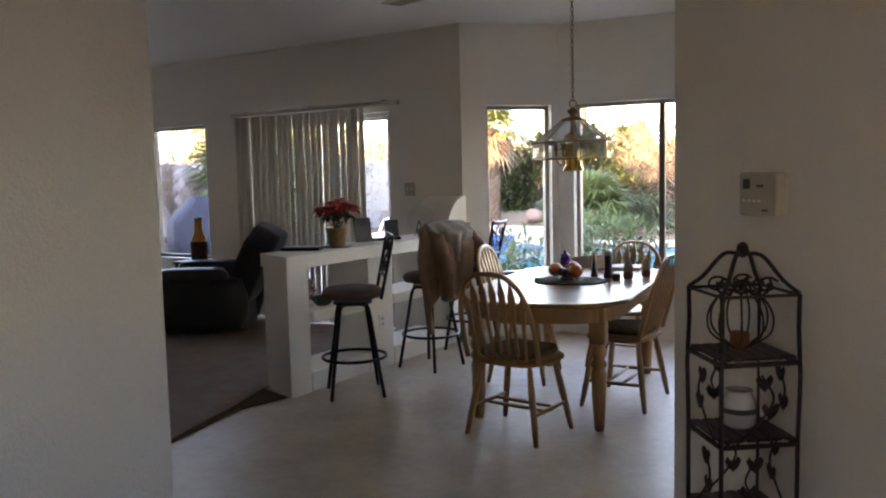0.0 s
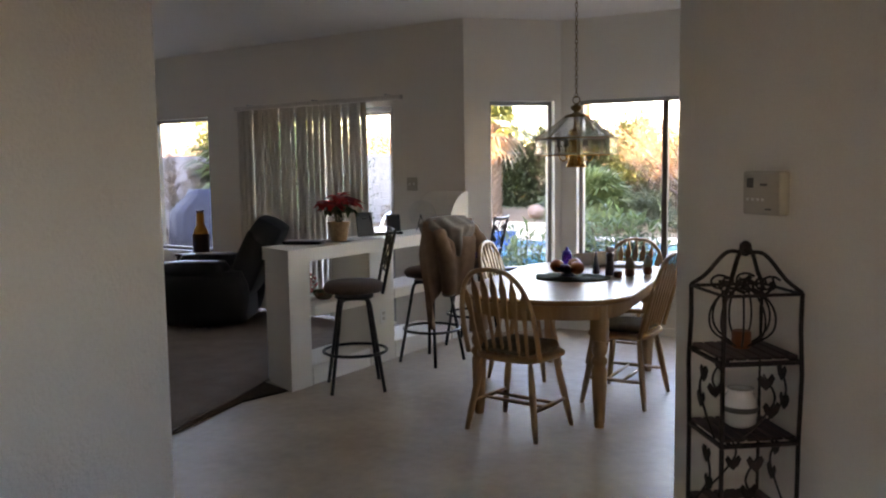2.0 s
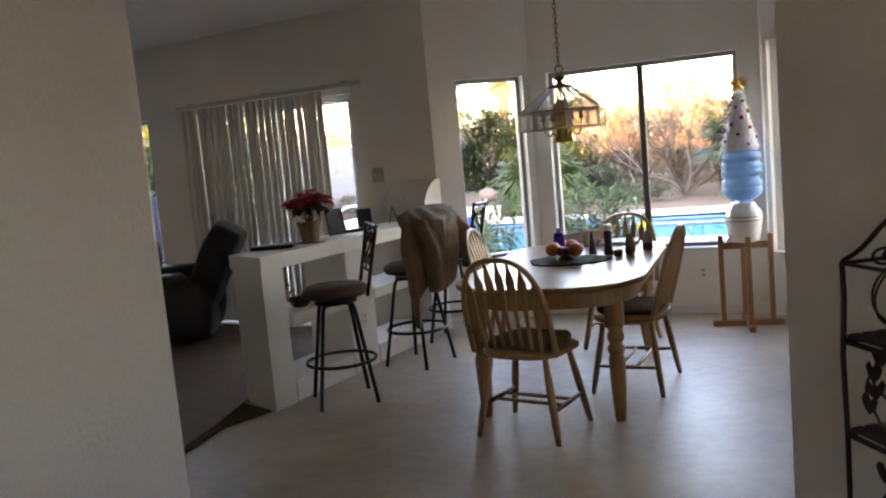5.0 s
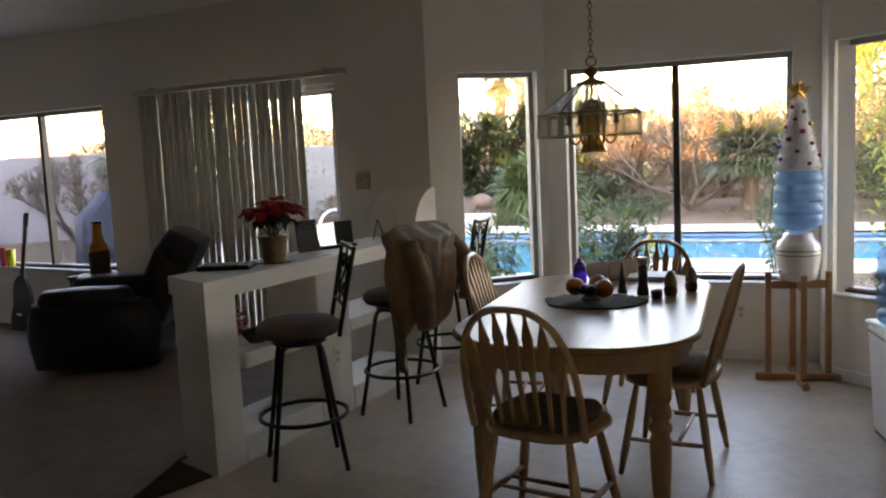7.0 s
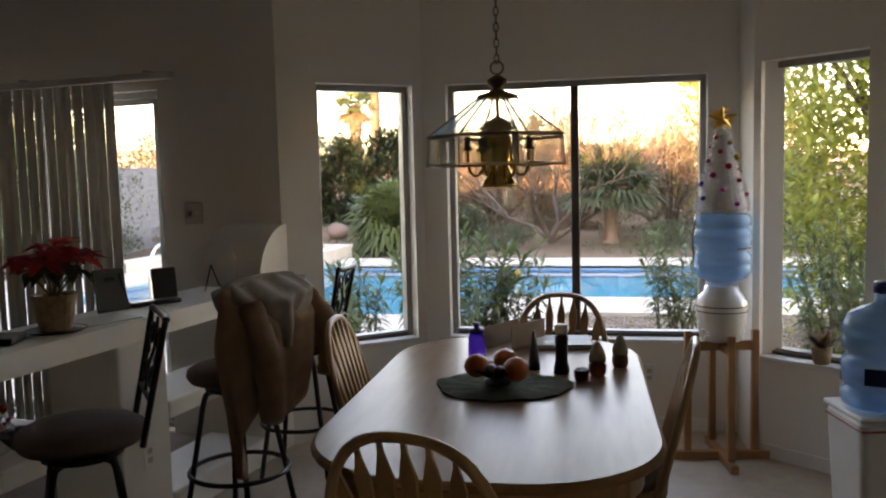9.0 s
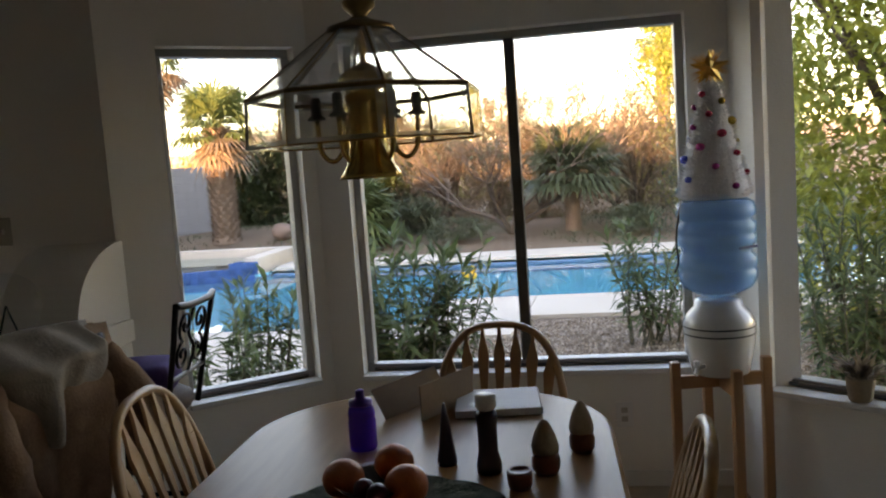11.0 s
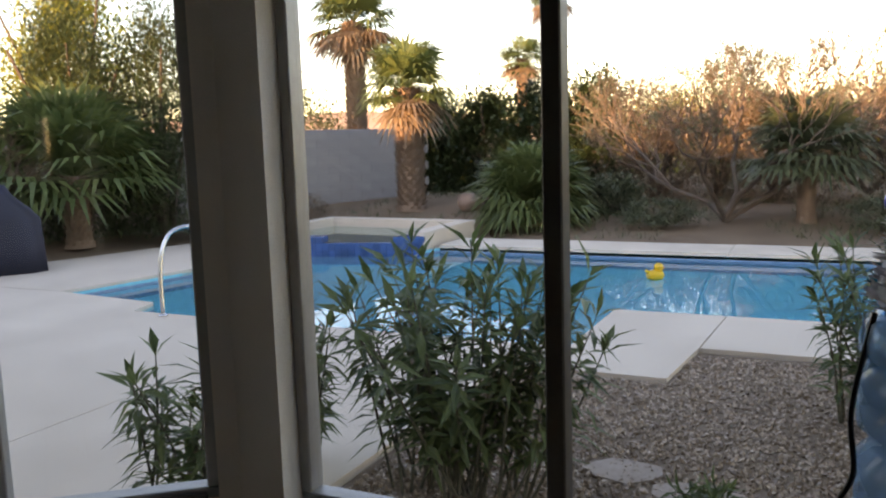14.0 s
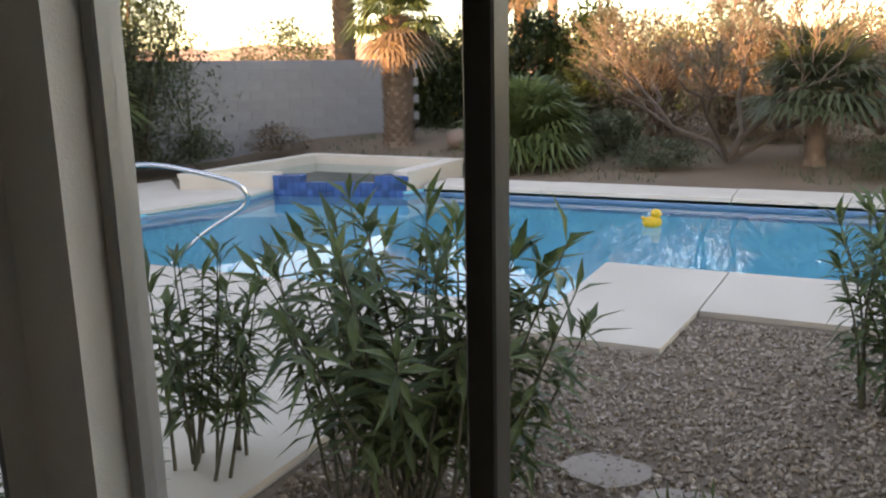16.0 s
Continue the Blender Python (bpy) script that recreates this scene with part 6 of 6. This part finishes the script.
# ---- iron rack, thermostat and chime at the hallway wall ----
RK = thing("corner_rack", pose(1.267, -5.155, 0, 0, 0, -12) @ Matrix.Diagonal((1, 1, 0.965, 1)), "tall brown wrought iron shelf rack with leaf scrollwork", "shelf rack")
RR = 0.122
cor = [Vector((RR * math.cos(radians(90 * k)), RR * math.sin(radians(90 * k)), 0)) for k in range(4)]
for k in range(4):
    part("leg", tube(bmesh.new(), [cor[k], cor[k] + Vector((0, 0, 0.9)), cor[k] * 1.03 + Vector((0, 0, 1.05)), cor[k] * 0.99 + Vector((0, 0, 1.16)), cor[k] + Vector((0, 0, 1.235))], 0.0055, 6), M["rust_iron"], RK)
    part("dome_rib", tube(bmesh.new(), smooth_line([cor[k] + Vector((0, 0, 1.235)), cor[k] * 0.72 + Vector((0, 0, 1.262)), cor[k] * 0.35 + Vector((0, 0, 1.315)), cor[k] * 0.05 + Vector((0, 0, 1.318))], 5), 0.005, 6), M["rust_iron"], RK)
    a, b = cor[k], cor[(k + 1) % 4]
    part("top_bar", tube(bmesh.new(), [a + Vector((0, 0, 1.232)), b + Vector((0, 0, 1.232))], 0.004, 6), M["rust_iron"], RK)
part("finial", lathe(bmesh.new(), [(0.006, 1.31), (0.014, 1.325), (0.012, 1.338), (0.004, 1.345)], 12), M["rust_iron"], RK)
M["slat"] = mat("dark_rack_wood", (0.045, 0.02, 0.016), 0.55, var=0.35, scale=12, fine=60, bump=0.2)
side = RR * math.sqrt(2)
for z in (1.08, 0.895, 0.71, 0.52, 0.33, 0.14):
    sh = part("shelf", bmesh.new(), M["rust_iron"], RK)
    bm = bmesh.new()
    for k in range(4):
        tube(bm, [cor[k] + Vector((0, 0, z)), cor[(k + 1) % 4] + Vector((0, 0, z))], 0.006, 6)
    bm.to_mesh(sh.data)
    bm.free()
    for i in range(6):
        w = side / 6
        part("slat", B(-side / 2 + w * i + 0.002, -side / 2 + w * (i + 1) - 0.002, -side / 2 + 0.004, side / 2 - 0.004, z + 0.007, z + 0.015, rot(45), bevel=0.002), M["slat"], sh)
rng = random.Random(8)
for k in range(4):
    a, b = cor[k], cor[(k + 1) % 4]
    for zi, z in enumerate((0.90, 0.715, 0.525)):
        f = lambda t, h: a.lerp(b, t) + Vector((0, 0, h))
        sgn = 1 if (k + zi) % 2 else -1
        q = smooth_line([f(0.5 - 0.3 * sgn, z), f(0.5, z + 0.05), f(0.5 + 0.18 * sgn, z + 0.10), f(0.5 + 0.02 * sgn, z + 0.155)], 5)
        part("vine", tube(bmesh.new(), q, 0.0028, 5), M["rust_iron"], RK)
        for p in (q[8], q[-2]):
            e = (b - a).normalized()
            bm = bmesh.new()
            nrm = e.cross(Vector((0, 0, 1)))
            base_ = p
            out = [(0, -0.004), (0.012, 0.012), (0.018, 0.002), (0.012, -0.014), (0, -0.026), (-0.012, -0.014), (-0.018, 0.002), (-0.012, 0.012)]
            fv = [bm.verts.new(base_ + e * (x * 1.1) * sgn + Vector((0, 0, y)) + nrm * 0.0015) for x, y in out]
            bv = [bm.verts.new(base_ + e * (x * 1.1) * sgn + Vector((0, 0, y)) - nrm * 0.0015) for x, y in out]
            bm.faces.new(fv)
            bm.faces.new(bv[::-1])
            for i in range(8):
                bm.faces.new((fv[i], bv[i], bv[(i + 1) % 8], fv[(i + 1) % 8]))
            part("leaf", bm, M["rust_iron"], RK, "heart-shaped iron leaf")
    for s in (0.25, 0.62):
        pts = scroll(0.0, 0.0, 0.026, 1.2, 0.6, 1 if s < 0.5 else -1, 14)
        part("scroll", tube(bmesh.new(), [a.lerp(b, s) * (1 - 0.45 * 1) + Vector((x, 0, 1.245 + z * 0.8)) for x, z in pts], 0.003, 5), M["rust_iron"], RK)
# pumpkin-shaped wire candle holder on the upper shelf
pk = thing("wire_pumpkin", pose(1.262, -5.15, 1.0572, 0, 0, 0) @ Matrix.Scale(0.85, 4), "black wire pumpkin candle holder with orange candle", "candle holder")
for k in range(9):
    a = 6.283 * k / 9
    d = Vector((math.cos(a), math.sin(a), 0))
    part("wire", tube(bmesh.new(), smooth_line([d * 0.02 + Vector((0, 0, 0.005)), d * 0.075 + Vector((0, 0, 0.045)), d * 0.08 + Vector((0, 0, 0.10)), d * 0.045 + Vector((0, 0, 0.15)), d * 0.012 + Vector((0, 0, 0.155))], 4), 0.003, 5), M["rust_iron"], pk)
part("stem", tube(bmesh.new(), smooth_line([(0, 0, 0.15), (0.005, 0.0, 0.175), (0.02, 0, 0.19)], 4), 0.006, 6), M["rust_iron"], pk)
M["amber"] = mat("orange_wax", (0.20, 0.055, 0.012), 0.5, var=0.15, subsurf=0.0)
part("candle", lathe(bmesh.new(), [(0.022, 0.0), (0.025, 0.005), (0.025, 0.042), (0.022, 0.046), (0.005, 0.043)], 20), M["amber"], pk, "orange candle", smooth=True)
mg = thing("white_crock", pose(1.262, -5.15, 0.8787, 0, 0, 0), "small white ceramic jar with dark band on the rack", "jar")
part("body", lathe(bmesh.new(), [(0.026, 0.0), (0.036, 0.009), (0.039, 0.038), (0.035, 0.064), (0.027, 0.079), (0.030, 0.086), (0.026, 0.084)], 24), M["ceramic"], mg, smooth=True)
part("band", lathe(bmesh.new(), [(0.0395, 0.036), (0.0402, 0.042), (0.0395, 0.048)], 24, cap=False), M["alu_dark"], mg)
mw2 = wall_frame((1.05, -4.794), (2.75, -6.494))[0]
th = thing("thermostat", mw2 @ T(0.367, 0, 1.40), "beige plastic wall thermostat with small display", "thermostat")
M["beige"] = mat("beige_plastic", (0.46, 0.41, 0.33), 0.45, var=0.05, scale=6, fine=80, bump=0.03)
part("case", B(-0.062, 0.062, -0.032, -0.001, -0.05, 0.05, bevel=0.006, seg=2), M["beige"], th)
part("display", B(-0.045, -0.022, -0.0345, -0.0325, 0.012, 0.034, bevel=0.001), M["alu_dark"], th, "small dark display")
part("switch", B(0.0, 0.024, -0.0345, -0.0325, 0.016, 0.022, rot(0), bevel=0.001), M["alu_dark"], th)
for i in range(4):
    part("button", B(-0.046 + i * 0.017, -0.036 + i * 0.017, -0.0345, -0.0325, -0.018, -0.012, bevel=0.001), M["trim"], th)
part("printed_line", B(0.018, 0.038, -0.0335, -0.0325, -0.038, -0.034), M["alu_dark"], th)
ch = thing("door_chime", mw2 @ T(0.36, 0, 1.95), "beige door chime box high on the wall", "door chime")
part("cover", B(-0.06, 0.06, -0.05, -0.001, -0.095, 0.095, bevel=0.006, seg=2), M["beige"], ch)
# wall plates
mdl = wall_frame(LIV_L, A)[0]
sp = thing("switch_plate", mdl @ T(SL - 0.565, 0, 1.33), "beige double light switch plate", "switch plate")
part("plate", B(-0.06, 0.06, -0.007, -0.001, -0.06, 0.06, bevel=0.003), M["beige"], sp)
for sx in (-0.024, 0.024):
    part("toggle", B(sx - 0.006, sx + 0.006, -0.016, -0.0075, -0.01, 0.012, bevel=0.002), M["trim"], sp)
so_ = thing("outlet", mh @ T(0.0, 0.99, 0.36), "white power outlet on the half wall post", "outlet")
part("plate", B(0.001, 0.007, -0.036, 0.036, -0.057, 0.057, bevel=0.002), M["trim"], so_)
for dz in (-0.02, 0.02):
    part("socket", B(0.0075, 0.009, -0.014, 0.014, dz - 0.012, dz + 0.012, bevel=0.001), M["beige"], so_)
so2 = thing("outlet", wall_frame((-0.9, 0), (0.91, 0))[0] @ T(1.32, 0, 0.33), "white power outlet low on the bay wall", "outlet")
part("plate", B(-0.036, 0.036, -0.007, -0.001, -0.057, 0.057, bevel=0.002), M["trim"], so2)
for dz in (-0.02, 0.02):
    part("socket", B(-0.014, 0.014, -0.009, -0.0075, dz - 0.012, dz + 0.012, bevel=0.001), M["beige"], so2)
# ceiling register
cv = thing("ceiling_vent", pose(-1.53, -1.62, H, 0, 0, -20), "white louvred ceiling air register", "ceiling vent")
bm = bmesh.new()
for q in ((-0.16, 0.16, -0.09, -0.07), (-0.16, 0.16, 0.07, 0.09), (-0.16, -0.14, -0.07, 0.07), (0.14, 0.16, -0.07, 0.07)):
    box(bm, q[0], q[1], q[2], q[3], -0.014, 0.0, bevel=0.003)
part("frame", bm, M["trim"], cv)
for i in range(7):
    part("slat", B(-0.14, 0.14, -0.009, 0.009, -0.002, 0.0, T(0, -0.06 + 0.02 * i, -0.007) @ rot(35, "X")), M["trim"], cv)
part("backing", B(-0.139, 0.139, -0.069, 0.069, -0.002, -0.0005), M["alu_dark"], cv)

# ---- living room window corner ----
sd = thing("side_table", T(-4.72, -0.52, 0), "small dark side table beside the recliner", "side table")
part("top", B(-0.2, 0.2, -0.17, 0.17, 0.585, 0.61, bevel=0.004), M["slat"], sd)
for sx in (-0.17, 0.17):
    for sy in (-0.14, 0.14):
        part("leg", B(sx - 0.015, sx + 0.015, sy - 0.015, sy + 0.015, 0.0165, 0.584, bevel=0.002), M["slat"], sd)
M["amberglass"] = bottle_plastic("amber_plastic", (0.62, 0.34, 0.06))
M["brownlabel"] = mat("brown_label", (0.05, 0.022, 0.012), 0.5, var=0.25, scale=12)
bb_ = thing("bottle_bank", T(-4.70, -0.52, 0.611), "oversized amber bottle-shaped coin bank with brown base", "bottle bank")
part("base", lathe(bmesh.new(), [(0.075, 0.0), (0.085, 0.01), (0.088, 0.19), (0.08, 0.205)], 28), M["brownlabel"], bb_, smooth=True)
part("shoulder", lathe(bmesh.new(), [(0.081, 0.2055), (0.07, 0.25), (0.042, 0.30), (0.038, 0.40), (0.037, 0.43)], 28), M["amberglass"], bb_, smooth=True)
part("cap", lathe(bmesh.new(), [(0.041, 0.4305), (0.042, 0.45), (0.036, 0.456)], 20), M["brownlabel"], bb_, smooth=True)
gt = thing("guitar", pose(-6.02, -0.26, 0.017, -10, 0, -8), "dark electric guitar leaning by the window", "guitar")
bm = bmesh.new()
out = []
for i in range(40):
    a = 2 * math.pi * i / 40
    r = 0.17 + 0.035 * math.cos(2 * a + math.pi) + 0.02 * math.cos(3 * a)
    out.append((r * math.cos(a), 0.24 + r * 1.35 * math.sin(a)))
v0 = [bm.verts.new((x, -0.02, z)) for x, z in out]
v1 = [bm.verts.new((x, 0.02, z)) for x, z in out]
bm.faces.new(v0)
bm.faces.new(v1[::-1])
for i in range(40):
    bm.faces.new((v0[i], v1[i], v1[(i + 1) % 40], v0[(i + 1) % 40]))
part("body", bm, M["leather"], gt)
part("neck", B(-0.024, 0.024, -0.032, -0.008, 0.40, 0.98, bevel=0.006), M["slat"], gt)
part("headstock", B(-0.04, 0.035, -0.026, -0.010, 0.981, 1.12, bevel=0.008), M["leather"], gt)
part("bridge", B(-0.04, 0.04, -0.030, -0.021, 0.14, 0.16, bevel=0.002), M["steel"], gt)
for k, (col, nm, hh, ww) in enumerate((((0.65, 0.62, 0.04), "yellow", 0.17, 0.05), ((0.6, 0.05, 0.03), "red", 0.19, 0.045), ((0.03, 0.12, 0.6), "blue", 0.15, 0.05))):
    M["toy" + nm] = mat(nm + "_plastic", col, 0.35, var=0.06)
    cup = thing("plastic_cup", mdl @ T(SL - 4.86 - 0.11 * k, 0.025, 0.5835), "%s plastic cup on the window sill" % nm, "cup", "coloured cups on the sill")
    part("body", lathe(bmesh.new(), [(ww * 0.7, 0.0), (ww * 0.72, 0.004), (ww * 0.92, hh), (ww * 0.85, hh), (ww * 0.6, 0.01)], 20), M["toy" + nm], cup, smooth=True)
# dry plant on the east bay sill
mbe = wall_frame((0.93, -0.35), (1.62, -0.90))[0]
pp = thing("potted_plant", mbe @ T(0.36, 0.022, 0.5365), "half-dry plant in a tan woven pot on the sill", "potted plant")
M["tanpot"] = mat("tan_pot", (0.36, 0.25, 0.14), 0.7, var=0.2, scale=20, fine=80, bump=0.4)
part("pot", lathe(bmesh.new(), [(0.032, 0.0), (0.04, 0.01), (0.05, 0.085), (0.047, 0.09), (0.04, 0.08)], 18), M["tanpot"], pp, smooth=True)
bm = bmesh.new()
rng = random.Random(77)
for k in range(70):
    a = rng.random() * 6.283
    d = Vector((math.cos(a), math.sin(a) * 0.4, rng.uniform(0.3, 1.6)))
    leaf_quad(bm, Vector((rng.uniform(-0.03, 0.03), rng.uniform(-0.02, 0.02), 0.08)), d, Vector((0, 0, 1)), rng.uniform(0.06, 0.16), 0.010)
part("leaves", bm, M["dryleaf"], pp)
